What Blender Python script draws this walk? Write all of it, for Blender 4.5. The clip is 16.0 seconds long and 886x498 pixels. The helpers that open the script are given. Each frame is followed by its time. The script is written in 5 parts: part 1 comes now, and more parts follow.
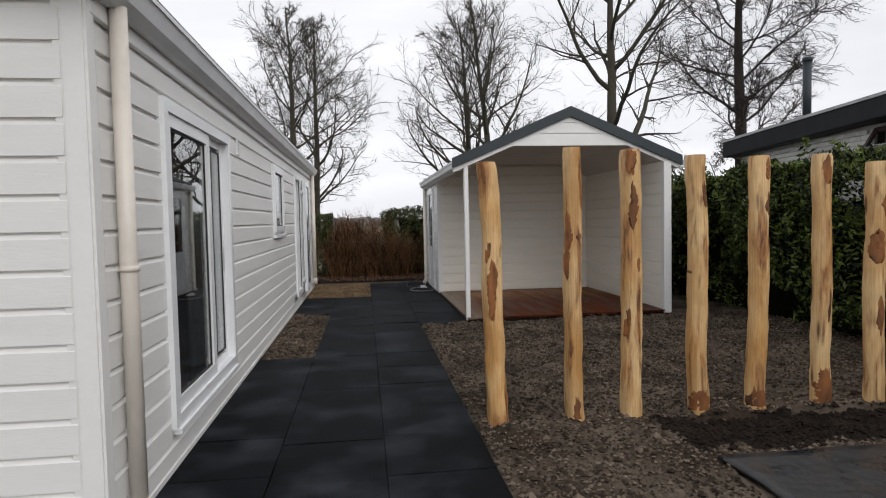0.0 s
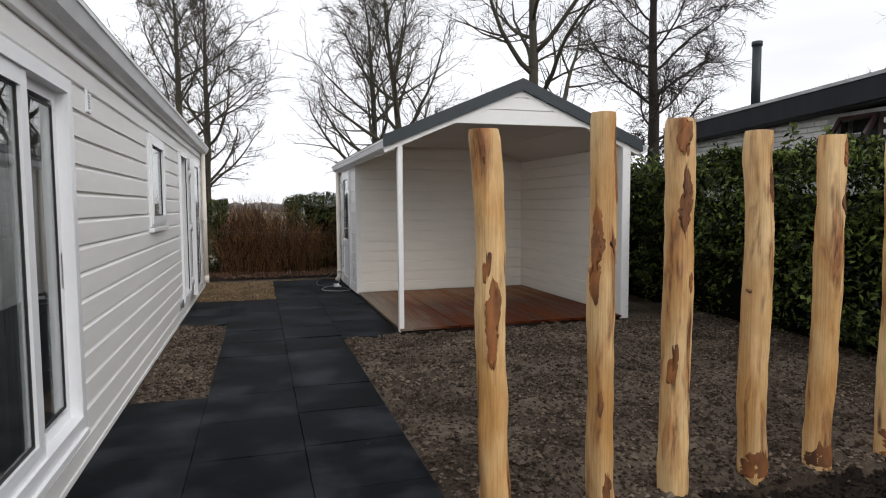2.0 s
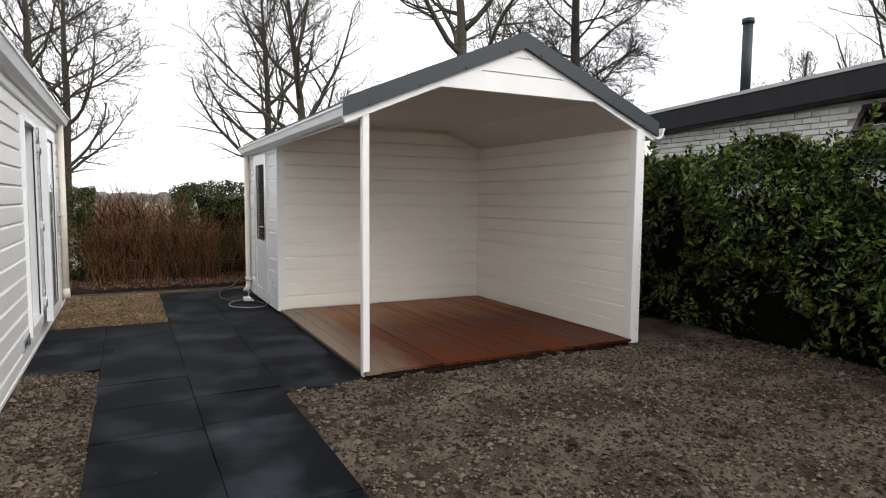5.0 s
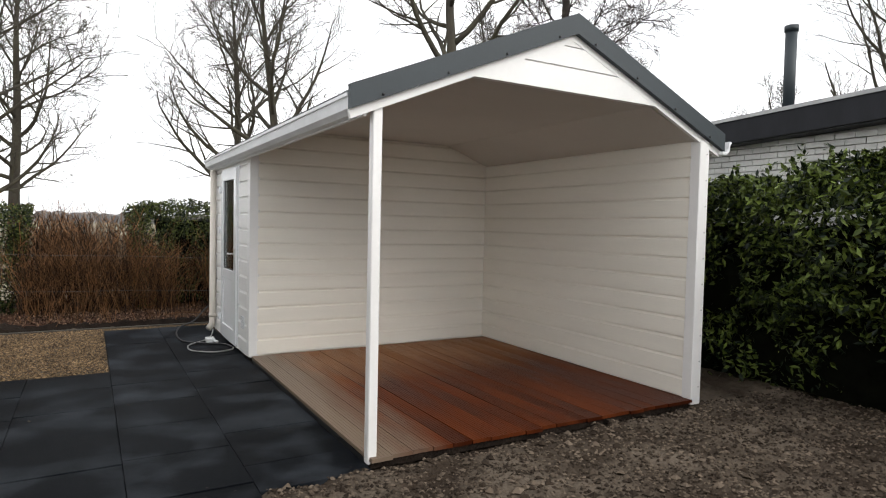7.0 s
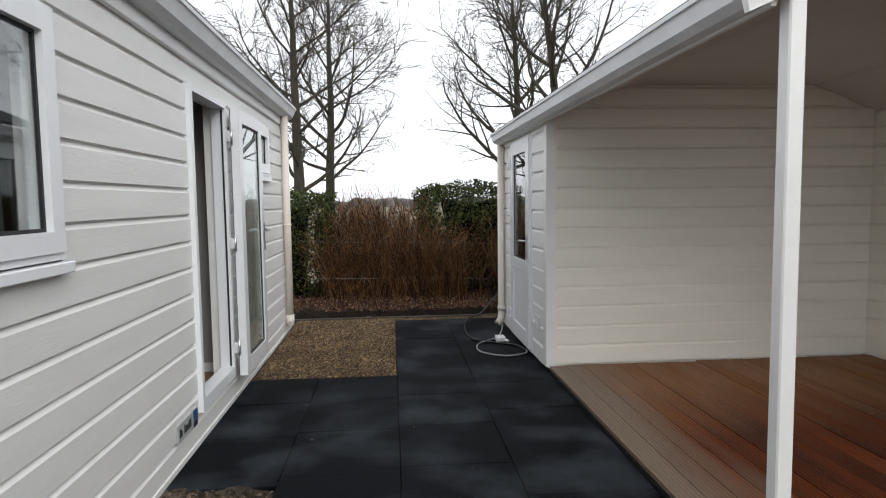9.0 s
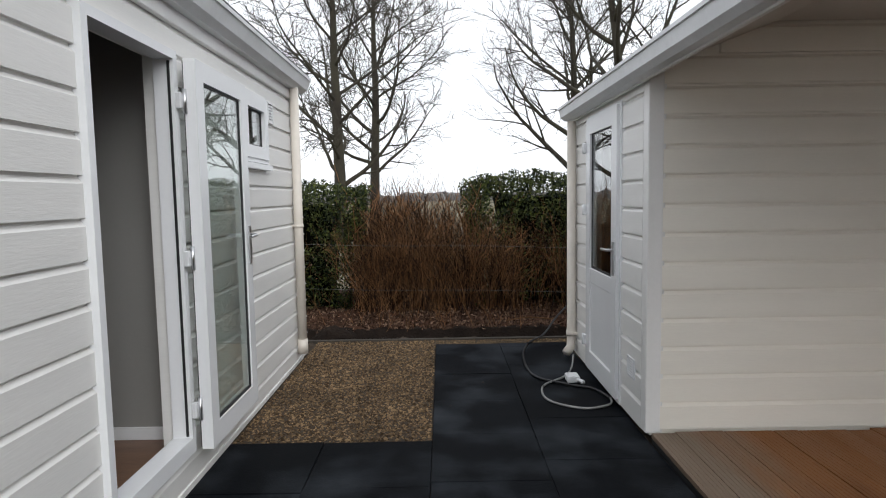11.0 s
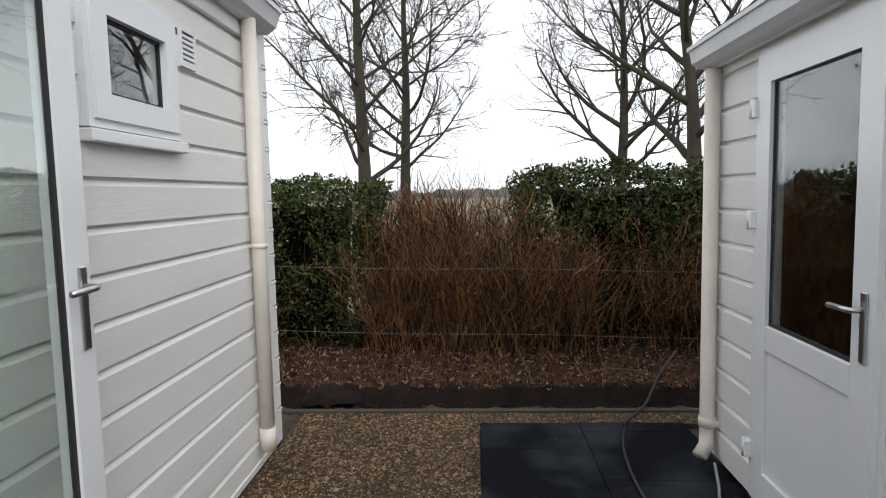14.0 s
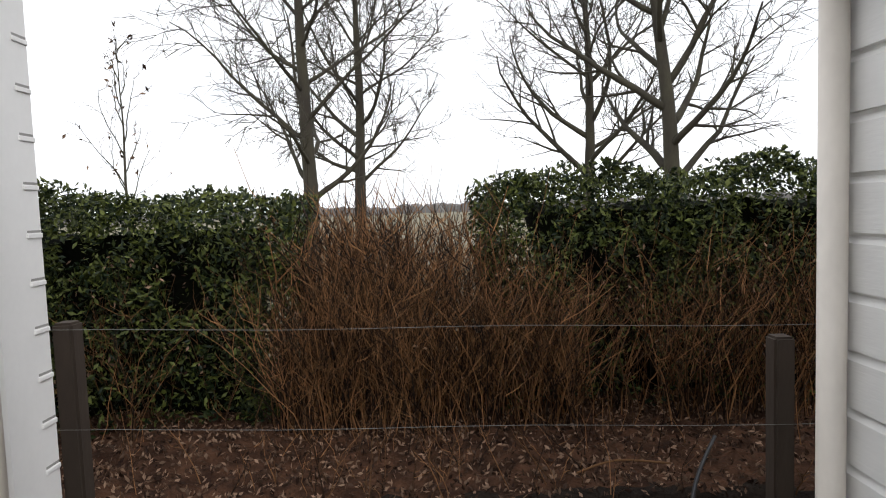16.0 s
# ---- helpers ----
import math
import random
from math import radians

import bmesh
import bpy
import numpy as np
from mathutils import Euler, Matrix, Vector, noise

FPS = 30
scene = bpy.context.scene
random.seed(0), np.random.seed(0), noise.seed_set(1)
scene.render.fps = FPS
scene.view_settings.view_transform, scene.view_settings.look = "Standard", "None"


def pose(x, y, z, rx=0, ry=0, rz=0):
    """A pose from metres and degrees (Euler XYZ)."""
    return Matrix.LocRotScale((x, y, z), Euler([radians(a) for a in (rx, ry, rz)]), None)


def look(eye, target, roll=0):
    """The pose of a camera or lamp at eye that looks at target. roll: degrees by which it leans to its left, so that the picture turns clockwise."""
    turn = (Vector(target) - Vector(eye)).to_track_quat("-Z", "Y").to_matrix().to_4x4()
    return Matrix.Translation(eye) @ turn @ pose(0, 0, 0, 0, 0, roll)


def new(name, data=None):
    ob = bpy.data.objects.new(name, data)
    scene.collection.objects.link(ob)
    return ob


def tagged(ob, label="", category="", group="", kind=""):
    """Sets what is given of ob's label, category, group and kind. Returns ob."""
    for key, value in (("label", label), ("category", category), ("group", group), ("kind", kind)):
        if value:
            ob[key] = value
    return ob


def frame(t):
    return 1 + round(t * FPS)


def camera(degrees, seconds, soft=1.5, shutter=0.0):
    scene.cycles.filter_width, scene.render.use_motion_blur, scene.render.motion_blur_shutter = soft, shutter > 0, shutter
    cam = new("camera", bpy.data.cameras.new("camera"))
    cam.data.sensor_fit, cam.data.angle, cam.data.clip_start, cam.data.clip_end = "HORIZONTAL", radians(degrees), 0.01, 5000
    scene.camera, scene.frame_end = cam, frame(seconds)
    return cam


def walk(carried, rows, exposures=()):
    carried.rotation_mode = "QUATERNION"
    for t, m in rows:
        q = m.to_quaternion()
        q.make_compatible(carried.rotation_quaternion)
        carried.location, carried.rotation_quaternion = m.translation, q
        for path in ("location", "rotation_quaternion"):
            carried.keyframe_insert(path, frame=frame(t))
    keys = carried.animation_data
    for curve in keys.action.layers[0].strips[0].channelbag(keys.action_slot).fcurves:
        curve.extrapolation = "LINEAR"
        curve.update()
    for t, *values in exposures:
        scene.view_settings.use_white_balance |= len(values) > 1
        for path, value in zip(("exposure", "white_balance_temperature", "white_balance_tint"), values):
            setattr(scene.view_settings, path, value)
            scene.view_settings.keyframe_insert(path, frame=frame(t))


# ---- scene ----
cam = camera(71.5, 16.0, soft=1.1)
METRES, EYE, TILT, LEAN, TURN = 12.0, 1.45, -0.15, 0.0, -7.2
ROWS = [
    (0.0, 0.0, 0.0, 0.0, -0.05, -2.63, 1.17),
    (0.5, -0.0057, 0.0292, -0.001, -3.36, -4.3, 0.71),
    (1.0, -0.0117, 0.0631, 0.0015, -3.43, -4.63, -1.33),
    (1.5, -0.0214, 0.0961, 0.004, -8.18, -3.64, -0.25),
    (2.0, -0.0287, 0.1285, 0.0041, -9.44, -3.93, 0.36),
    (2.5, -0.037, 0.16, 0.0046, -11.72, -5.11, -0.95),
    (3.0, -0.0495, 0.191, 0.0069, -16.54, -4.16, 0.41),
    (3.5, -0.0561, 0.222, 0.006, -17.59, -2.98, 1.23),
    (4.0, -0.0621, 0.2531, 0.0054, -17.07, -4.39, 0.26),
    (6.5, -0.0614, 0.391, 0.0048, -24.55, -3.48, -0.86),
    (7.0, -0.0606, 0.4231, 0.0047, -22.72, -2.17, -1.22),
    (7.5, -0.0612, 0.4528, 0.0055, -20.49, -3.51, 0.29),
    (8.0, -0.0572, 0.4829, 0.0051, -10.37, -2.93, -1.05),
    (8.5, -0.0598, 0.516, 0.0041, -2.54, -3.83, 0.11),
    (9.0, -0.0633, 0.5446, 0.0052, 2.4, -4.34, 0.73),
    (9.5, -0.063, 0.5762, 0.0057, 6.73, -4.44, 1.22),
    (10.0, -0.066, 0.6094, 0.0052, 6.24, -4.49, 1.17),
    (12.5, -0.0773, 0.7675, 0.0062, 9.14, -5.24, 1.14),
    (13.0, -0.0866, 0.7956, 0.0064, 8.33, -4.86, 2.76),
    (13.5, -0.0946, 0.8244, 0.0064, 8.86, -4.83, 2.88),
    (14.0, -0.1008, 0.8539, 0.0076, 10.23, -5.08, 1.22),
    (14.5, -0.1067, 0.8856, 0.008, 7.32, -4.45, 3.12),
    (15.0, -0.1064, 0.92, 0.0081, 8.36, -3.91, 1.87),
    (15.5, -0.1058, 0.9523, 0.0071, 8.89, -4.2, 0.7),
    (16.0, -0.108, 0.986, 0.0085, 6.9, -3.79, 1.98),
]
walk(cam, [(t, pose(0, 0, EYE, TILT, LEAN, TURN) @ pose(METRES * x, METRES * y, METRES * z, 90 + pitch, roll, yaw)) for t, x, y, z, yaw, pitch, roll in ROWS],
     exposures=[(0.0, -0.36, 6350, 12), (1.0, -0.2, 6350, 12), (2.0, -0.17, 6350, 12), (4.0, 0.0, 6400, 12), (6.5, 0.6, 6450, 10), (7.0, 0.4, 6450, 10), (7.5, 0.22, 6450, 10), (9.0, 0.06, 6250, 10), (12.5, 0.0, 6200, 10), (16.0, 0.15, 6300, 11)])

WORLD = bpy.data.worlds.new("overcast")
scene.world = WORLD
WORLD.use_nodes = True
wn, wl = WORLD.node_tree.nodes, WORLD.node_tree.links
sky = wn.new("ShaderNodeTexSky")
sky.sky_type, sky.sun_disc = "NISHITA", False
sky.sun_elevation, sky.sun_rotation = radians(32), radians(160)
grey = wn.new("ShaderNodeHueSaturation")
grey.inputs["Saturation"].default_value = 0.12
wl.new(sky.outputs["Color"], grey.inputs["Color"])
wco = wn.new("ShaderNodeTexCoord")
wmap = wn.new("ShaderNodeMapping")
wmap.inputs["Scale"].default_value = (1.2, 1.2, 7.0)
wl.new(wco.outputs["Generated"], wmap.inputs["Vector"])
cloud = wn.new("ShaderNodeTexNoise")
cloud.inputs["Scale"].default_value, cloud.inputs["Detail"].default_value = 1.6, 5.0
wl.new(wmap.outputs["Vector"], cloud.inputs["Vector"])
cramp = wn.new("ShaderNodeValToRGB")
cramp.color_ramp.elements[0].position, cramp.color_ramp.elements[0].color = 0.3, (11.6, 11.8, 12.1, 1)
cramp.color_ramp.elements[1].position, cramp.color_ramp.elements[1].color = 0.62, (14.5, 14.5, 14.6, 1)
wl.new(cloud.outputs["Fac"], cramp.inputs["Fac"])
wmix = wn.new("ShaderNodeMixRGB")
wmix.inputs["Fac"].default_value = 0.85
wl.new(grey.outputs["Color"], wmix.inputs["Color1"])
wl.new(cramp.outputs["Color"], wmix.inputs["Color2"])
back = wn["Background"]
back.inputs["Strength"].default_value = 0.1
wl.new(wmix.outputs["Color"], back.inputs["Color"])

sun_data = bpy.data.lights.new("sun", "SUN")
sun_data.energy, sun_data.angle, sun_data.color = 1.4, radians(40), (1.0, 0.97, 0.92)
sun = new("sun", sun_data)
sun.matrix_world = look((5.5, -10.5, 7.5), (0, 0, 0))


# ---- materials ----
def material(name, color, color2=None, rough=0.6, scale=6.0, stretch=(1, 1, 1), fine=60.0, bump=0.15, metal=0.0, vary=0.0,
             blotch=0.25, lo=0.35, hi=0.65, dist=0.01, spec=0.5, rough2=None, drift=1.0):
    m = bpy.data.materials.new(name)
    m.use_nodes = True
    n, l = m.node_tree.nodes, m.node_tree.links
    b = n["Principled BSDF"]
    geo = n.new("ShaderNodeNewGeometry")
    mp = n.new("ShaderNodeMapping")
    mp.inputs["Scale"].default_value = stretch
    l.new(geo.outputs["Position"], mp.inputs["Vector"])
    info = n.new("ShaderNodeObjectInfo")
    shift = n.new("ShaderNodeVectorMath")
    shift.operation = "MULTIPLY_ADD"
    comb = n.new("ShaderNodeCombineXYZ")
    for k in "XYZ":
        l.new(info.outputs["Random"], comb.inputs[k])
    l.new(comb.outputs[0], shift.inputs[0])
    shift.inputs[1].default_value = (7.3 * drift * bool(vary), 3.1 * drift * bool(vary), 5.7 * drift * bool(vary))
    l.new(mp.outputs[0], shift.inputs[2])
    big = n.new("ShaderNodeTexNoise")
    big.inputs["Scale"].default_value, big.inputs["Detail"].default_value = scale, 6.0
    l.new(shift.outputs[0], big.inputs["Vector"])
    small = n.new("ShaderNodeTexNoise")
    small.inputs["Scale"].default_value, small.inputs["Detail"].default_value = fine, 4.0
    l.new(shift.outputs[0], small.inputs["Vector"])
    ramp = n.new("ShaderNodeValToRGB")
    c2 = color2 or tuple(c * (1 - blotch) for c in color)
    ramp.color_ramp.elements[0].position, ramp.color_ramp.elements[0].color = lo, (*color, 1)
    ramp.color_ramp.elements[1].position, ramp.color_ramp.elements[1].color = hi, (*c2, 1)
    l.new(big.outputs["Fac"], ramp.inputs["Fac"])
    grain = n.new("ShaderNodeMixRGB")
    grain.blend_type = "MULTIPLY"
    grain.inputs["Fac"].default_value = 0.5
    gr = n.new("ShaderNodeValToRGB")
    gr.color_ramp.elements[0].position, gr.color_ramp.elements[0].color = 0.3, (1 - blotch, 1 - blotch, 1 - blotch, 1)
    gr.color_ramp.elements[1].position, gr.color_ramp.elements[1].color = 0.7, (1, 1, 1, 1)
    l.new(small.outputs["Fac"], gr.inputs["Fac"])
    l.new(ramp.outputs["Color"], grain.inputs["Color1"])
    l.new(gr.outputs["Color"], grain.inputs["Color2"])
    out = grain.outputs["Color"]
    if vary:
        hsv = n.new("ShaderNodeHueSaturation")
        rng = n.new("ShaderNodeMapRange")
        rng.inputs["To Min"].default_value, rng.inputs["To Max"].default_value = 1 - vary, 1 + vary
        l.new(info.outputs["Random"], rng.inputs["Value"])
        l.new(rng.outputs[0], hsv.inputs["Value"])
        l.new(out, hsv.inputs["Color"])
        out = hsv.outputs["Color"]
    l.new(out, b.inputs["Base Color"])
    if rough2 is None:
        b.inputs["Roughness"].default_value = rough
    else:
        rr = n.new("ShaderNodeMapRange")
        rr.inputs["From Min"].default_value, rr.inputs["From Max"].default_value = lo, hi
        rr.inputs["To Min"].default_value, rr.inputs["To Max"].default_value = rough, rough2
        l.new(big.outputs["Fac"], rr.inputs["Value"])
        l.new(rr.outputs[0], b.inputs["Roughness"])
    b.inputs["Metallic"].default_value = metal
    b.inputs["Specular IOR Level"].default_value = spec
    if bump:
        bp = n.new("ShaderNodeBump")
        bp.inputs["Strength"].default_value, bp.inputs["Distance"].default_value = bump, dist
        l.new(small.outputs["Fac"], bp.inputs["Height"])
        l.new(bp.outputs[0], b.inputs["Normal"])
    return m


def island_leaf(name, c1, c2, rough=0.45, patch=3.0, low=0.0):
    """Leaves or twigs whose colour varies from piece to piece."""
    m = bpy.data.materials.new(name)
    m.use_nodes = True
    n, l = m.node_tree.nodes, m.node_tree.links
    b = n["Principled BSDF"]
    geo = n.new("ShaderNodeNewGeometry")
    ramp = n.new("ShaderNodeValToRGB")
    ramp.color_ramp.elements[0].position = 0.3
    ramp.color_ramp.elements[0].color, ramp.color_ramp.elements[1].color = (*c1, 1), (*c2, 1)
    l.new(geo.outputs["Random Per Island"], ramp.inputs["Fac"])
    tex = n.new("ShaderNodeTexNoise")
    tex.inputs["Scale"].default_value, tex.inputs["Detail"].default_value = patch, 4.0
    l.new(geo.outputs["Position"], tex.inputs["Vector"])
    spread = n.new("ShaderNodeMapRange")
    spread.inputs["From Min"].default_value, spread.inputs["From Max"].default_value = low, 1.0 - low
    mul = n.new("ShaderNodeMixRGB")
    mul.blend_type = "MULTIPLY"
    mul.inputs["Fac"].default_value = 0.6
    l.new(ramp.outputs["Color"], mul.inputs["Color1"])
    l.new(tex.outputs["Fac"], spread.inputs["Value"])
    l.new(spread.outputs[0], mul.inputs["Color2"])
    l.new(mul.outputs["Color"], b.inputs["Base Color"])
    b.inputs["Roughness"].default_value = rough
    b.inputs["Specular IOR Level"].default_value = 0.2
    return m


def glass_material(name, gloss=0.06, tint=(0.93, 0.96, 0.95)):
    m = bpy.data.materials.new(name)
    m.use_nodes = True
    n, l = m.node_tree.nodes, m.node_tree.links
    n.remove(n["Principled BSDF"])
    lw = n.new("ShaderNodeLayerWeight")
    pw = n.new("ShaderNodeMath")
    pw.operation, pw.inputs[1].default_value = "POWER", 3.0
    l.new(lw.outputs["Facing"], pw.inputs[0])
    fr = n.new("ShaderNodeMath")
    fr.operation, fr.inputs[1].default_value, fr.inputs[2].default_value = "MULTIPLY_ADD", 0.75, gloss
    fr.use_clamp = True
    l.new(pw.outputs[0], fr.inputs[0])
    tr = n.new("ShaderNodeBsdfTransparent")
    tr.inputs["Color"].default_value = (*tint, 1)
    gl = n.new("ShaderNodeBsdfGlossy")
    gl.inputs["Roughness"].default_value = 0.0
    mix = n.new("ShaderNodeMixShader")
    l.new(fr.outputs[0], mix.inputs[0])
    l.new(tr.outputs[0], mix.inputs[1])
    l.new(gl.outputs[0], mix.inputs[2])
    l.new(mix.outputs[0], n["Material Output"].inputs["Surface"])
    return m


CLAD = material("white_cladding", (0.78, 0.77, 0.745), rough=0.45, scale=1.3, stretch=(1, 1, 9), fine=16, bump=0.22, blotch=0.05, dist=0.004)
CREAM = material("cream_canopy_cladding", (0.84, 0.80, 0.715), rough=0.5, scale=1.0, stretch=(1, 1, 7), fine=18, bump=0.2, blotch=0.05, dist=0.004)
TRIM = material("white_trim", (0.80, 0.79, 0.77), rough=0.4, scale=2, fine=40, bump=0.05, blotch=0.05)
PVC = material("white_upvc", (0.82, 0.83, 0.84), rough=0.25, scale=2, fine=40, bump=0.03, blotch=0.04)
IVORY = material("ivory_downpipe", (0.76, 0.70, 0.62), rough=0.4, scale=5, stretch=(1, 1, 0.5), fine=30, bump=0.05, blotch=0.12)
GUTTER = material("white_gutter", (0.74, 0.75, 0.76), rough=0.35, scale=3, fine=30, bump=0.05, blotch=0.1)
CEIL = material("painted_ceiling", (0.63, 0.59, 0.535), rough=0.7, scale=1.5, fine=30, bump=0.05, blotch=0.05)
ANTHRACITE = material("anthracite_steel", (0.020, 0.030, 0.036), rough=0.55, scale=2, fine=60, bump=0.05, blotch=0.15)
ROOFING = material("dark_roofing", (0.06, 0.065, 0.07), rough=0.8, scale=3, fine=80, bump=0.3)
RUBBER = material("black_rubber_tile", (0.0035, 0.0045, 0.0062), (0.038, 0.043, 0.050), rough=0.6, rough2=0.8, scale=2.0, fine=110, bump=0.5, vary=0.2,
                  blotch=0.3, lo=0.46, hi=0.74, dist=0.004, spec=0.05, drift=0.0)
MEMBRANE = material("wet_black_sheet", (0.02, 0.023, 0.027), rough=0.22, rough2=0.5, scale=4, fine=14, bump=0.4, blotch=0.3, dist=0.02)
SOIL = material("damp_soil", (0.043, 0.030, 0.020), (0.18, 0.145, 0.11), rough=0.95, scale=1.6, fine=28, bump=0.9, blotch=0.55, dist=0.03, lo=0.4, hi=0.75, spec=0.2)
DARKSOIL = material("dug_dark_soil", (0.022, 0.0145, 0.010), rough=0.95, scale=6, fine=40, bump=0.9, blotch=0.5, dist=0.02, spec=0.2)
GRAVEL = material("tan_gravel_bed", (0.075, 0.051, 0.029), rough=0.9, scale=9, fine=90, bump=0.9, blotch=0.5, dist=0.02)
PEBBLE = island_leaf("tan_gravel", (0.07, 0.045, 0.024), (0.42, 0.285, 0.155), 0.9, 2.0, 0.2)
CLOD = island_leaf("soil_clods", (0.044, 0.031, 0.021), (0.225, 0.175, 0.130), 0.95, 1.3, 0.3)
KERB = material("concrete_edging", (0.065, 0.055, 0.044), rough=0.9, scale=5, fine=60, bump=0.4)
DECK = material("wet_hardwood_deck", (0.050, 0.0095, 0.0025), (0.125, 0.030, 0.008), rough=0.36, rough2=0.55, scale=1.1, stretch=(3.0, 0.6, 1.0), fine=45, bump=0.25, vary=0.09,
                blotch=0.4, lo=0.4, hi=0.66, dist=0.004, spec=0.1, drift=0.6)


def weathering(m):
    """Dry, greyed wood along the open side of the deck, drier orange wood at the back; the front stays wet."""
    n, l = m.node_tree.nodes, m.node_tree.links
    b = n["Principled BSDF"]
    src = b.inputs["Base Color"].links[0].from_socket
    geo = n.new("ShaderNodeNewGeometry")
    tex = n.new("ShaderNodeTexNoise")
    tex.inputs["Scale"].default_value, tex.inputs["Detail"].default_value = 1.5, 6.0
    info = n.new("ShaderNodeObjectInfo")
    comb = n.new("ShaderNodeCombineXYZ")
    for k in "XYZ":
        l.new(info.outputs["Random"], comb.inputs[k])
    mp = n.new("ShaderNodeMapping")
    mp.inputs["Scale"].default_value = (5.0, 0.7, 1.0)
    l.new(geo.outputs["Position"], mp.inputs["Vector"])
    add = n.new("ShaderNodeVectorMath")
    add.operation = "MULTIPLY_ADD"
    add.inputs[1].default_value = (0.5, 0.5, 0.5)
    l.new(comb.outputs[0], add.inputs[0])
    l.new(mp.outputs[0], add.inputs[2])
    l.new(add.outputs[0], tex.inputs["Vector"])
    sep = n.new("ShaderNodeSeparateXYZ")
    l.new(geo.outputs["Position"], sep.inputs[0])

    def mask(axis, start, end, wander):
        a = n.new("ShaderNodeMath")
        a.operation, a.inputs[1].default_value = "MULTIPLY_ADD", wander
        l.new(tex.outputs["Fac"], a.inputs[0])
        l.new(sep.outputs[axis], a.inputs[2])
        k = n.new("ShaderNodeMapRange")
        k.inputs["From Min"].default_value, k.inputs["From Max"].default_value = start + wander / 2, end + wander / 2
        l.new(a.outputs[0], k.inputs["Value"])
        return k.outputs[0]
    m1 = n.new("ShaderNodeMixRGB")
    m1.inputs["Color2"].default_value = (0.205, 0.085, 0.028, 1)
    l.new(mask("Y", 10.1, 11.1, 1.0), m1.inputs["Fac"])
    l.new(src, m1.inputs["Color1"])
    m2 = n.new("ShaderNodeMixRGB")
    m2.inputs["Color2"].default_value = (0.17, 0.125, 0.09, 1)
    dry = mask("X", 2.0, 1.55, 0.6)
    l.new(dry, m2.inputs["Fac"])
    l.new(m1.outputs["Color"], m2.inputs["Color1"])
    l.new(m2.outputs["Color"], b.inputs["Base Color"])


weathering(DECK)
BARKSTRIP = material("left_over_bark", (0.31, 0.115, 0.030), (0.085, 0.034, 0.013), rough=0.7, scale=9, stretch=(1, 1, 0.4), fine=45, bump=0.6, blotch=0.5, dist=0.01, lo=0.42, hi=0.68)
PINE = material("peeled_chestnut_pole", (0.53, 0.285, 0.09), (0.76, 0.53, 0.26), rough=0.6, scale=5, stretch=(1, 1, 0.35), fine=22, bump=0.35, vary=0.12, blotch=0.35, dist=0.01)
CUTWOOD = material("cut_wood_end", (0.55, 0.38, 0.2), rough=0.8, scale=14, fine=60, bump=0.2)
DARKGLASS = glass_material("window_glass", 0.07)
CLEARGLASS = glass_material("door_glass", 0.13, (0.92, 0.965, 0.945))
# Rubber black, also used on panels that stand in for shade.
GASKET = material("black_gasket_and_shade", (0.015, 0.015, 0.016), rough=0.6, bump=0)
CHROME = material("brushed_metal", (0.62, 0.62, 0.63), rough=0.28, metal=1.0, scale=10, fine=80, bump=0.05, blotch=0.1)
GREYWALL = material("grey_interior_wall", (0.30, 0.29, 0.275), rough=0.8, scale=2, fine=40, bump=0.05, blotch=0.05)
# Colour lowered so that the rooms behind the glass look dim.
ROOMWALL = material("darkened_room_wall", (0.2, 0.19, 0.18), rough=0.8, scale=2, fine=40, bump=0.05, blotch=0.08)
WOODFLOOR = material("laminate_floor", (0.22, 0.12, 0.07), rough=0.4, scale=3, stretch=(1, 6, 1), fine=30, bump=0.1)
# Grey lowered too, as the dimness of the room is in the colour.
CURTAIN = material("grey_curtain", (0.14, 0.14, 0.15), rough=0.9, scale=3, stretch=(6, 6, 1), fine=40, bump=0.2)
SOFA = material("dark_upholstery_and_room", (0.06, 0.06, 0.065), rough=0.9, scale=4, fine=80, bump=0.2)
BRICKW = material("white_painted_brick", (0.72, 0.71, 0.68), rough=0.8, scale=4, fine=40, bump=0.4, vary=0.07, blotch=0.12, dist=0.006)
MORTAR = material("white_mortar", (0.55, 0.54, 0.52), rough=0.9, scale=4, fine=60, bump=0.3)
FASCIA = material("anthracite_fascia", (0.018, 0.019, 0.023), spec=0.25, rough=0.7, scale=2, stretch=(1, 4, 1), fine=40, bump=0.2)
ZINC = material("roof_edge_strip", (0.45, 0.45, 0.45), rough=0.5, scale=3, fine=30, bump=0.1)
MAROON = material("dark_red_frame", (0.045, 0.022, 0.02), rough=0.4, scale=3, fine=40, bump=0.1)
BARK = material("grey_green_bark", (0.062, 0.056, 0.035), (0.04, 0.033, 0.025), rough=0.95, scale=3, stretch=(1, 1, 0.3), fine=30, bump=0.6, blotch=0.4, dist=0.02)
BARKDARK = material("dark_alder_bark", (0.042, 0.032, 0.027), rough=0.95, scale=3, stretch=(1, 1, 0.3), fine=30, bump=0.6, blotch=0.4, dist=0.02)
LEAF = island_leaf("laurel_leaf", (0.006, 0.015, 0.004), (0.215, 0.285, 0.058), 0.35)
LEAFBACK = island_leaf("dark_evergreen_leaf", (0.010, 0.021, 0.006), (0.15, 0.175, 0.038), 0.5)
# Near-black: the shade deep inside the hedges is put into this colour.
CORE = material("hedge_inside_shade", (0.005, 0.006, 0.003), spec=0.05, rough=0.95, scale=6, fine=30, bump=0.8, blotch=0.5)
TWIG = island_leaf("brown_twig", (0.022, 0.011, 0.006), (0.43, 0.215, 0.088), 0.8)
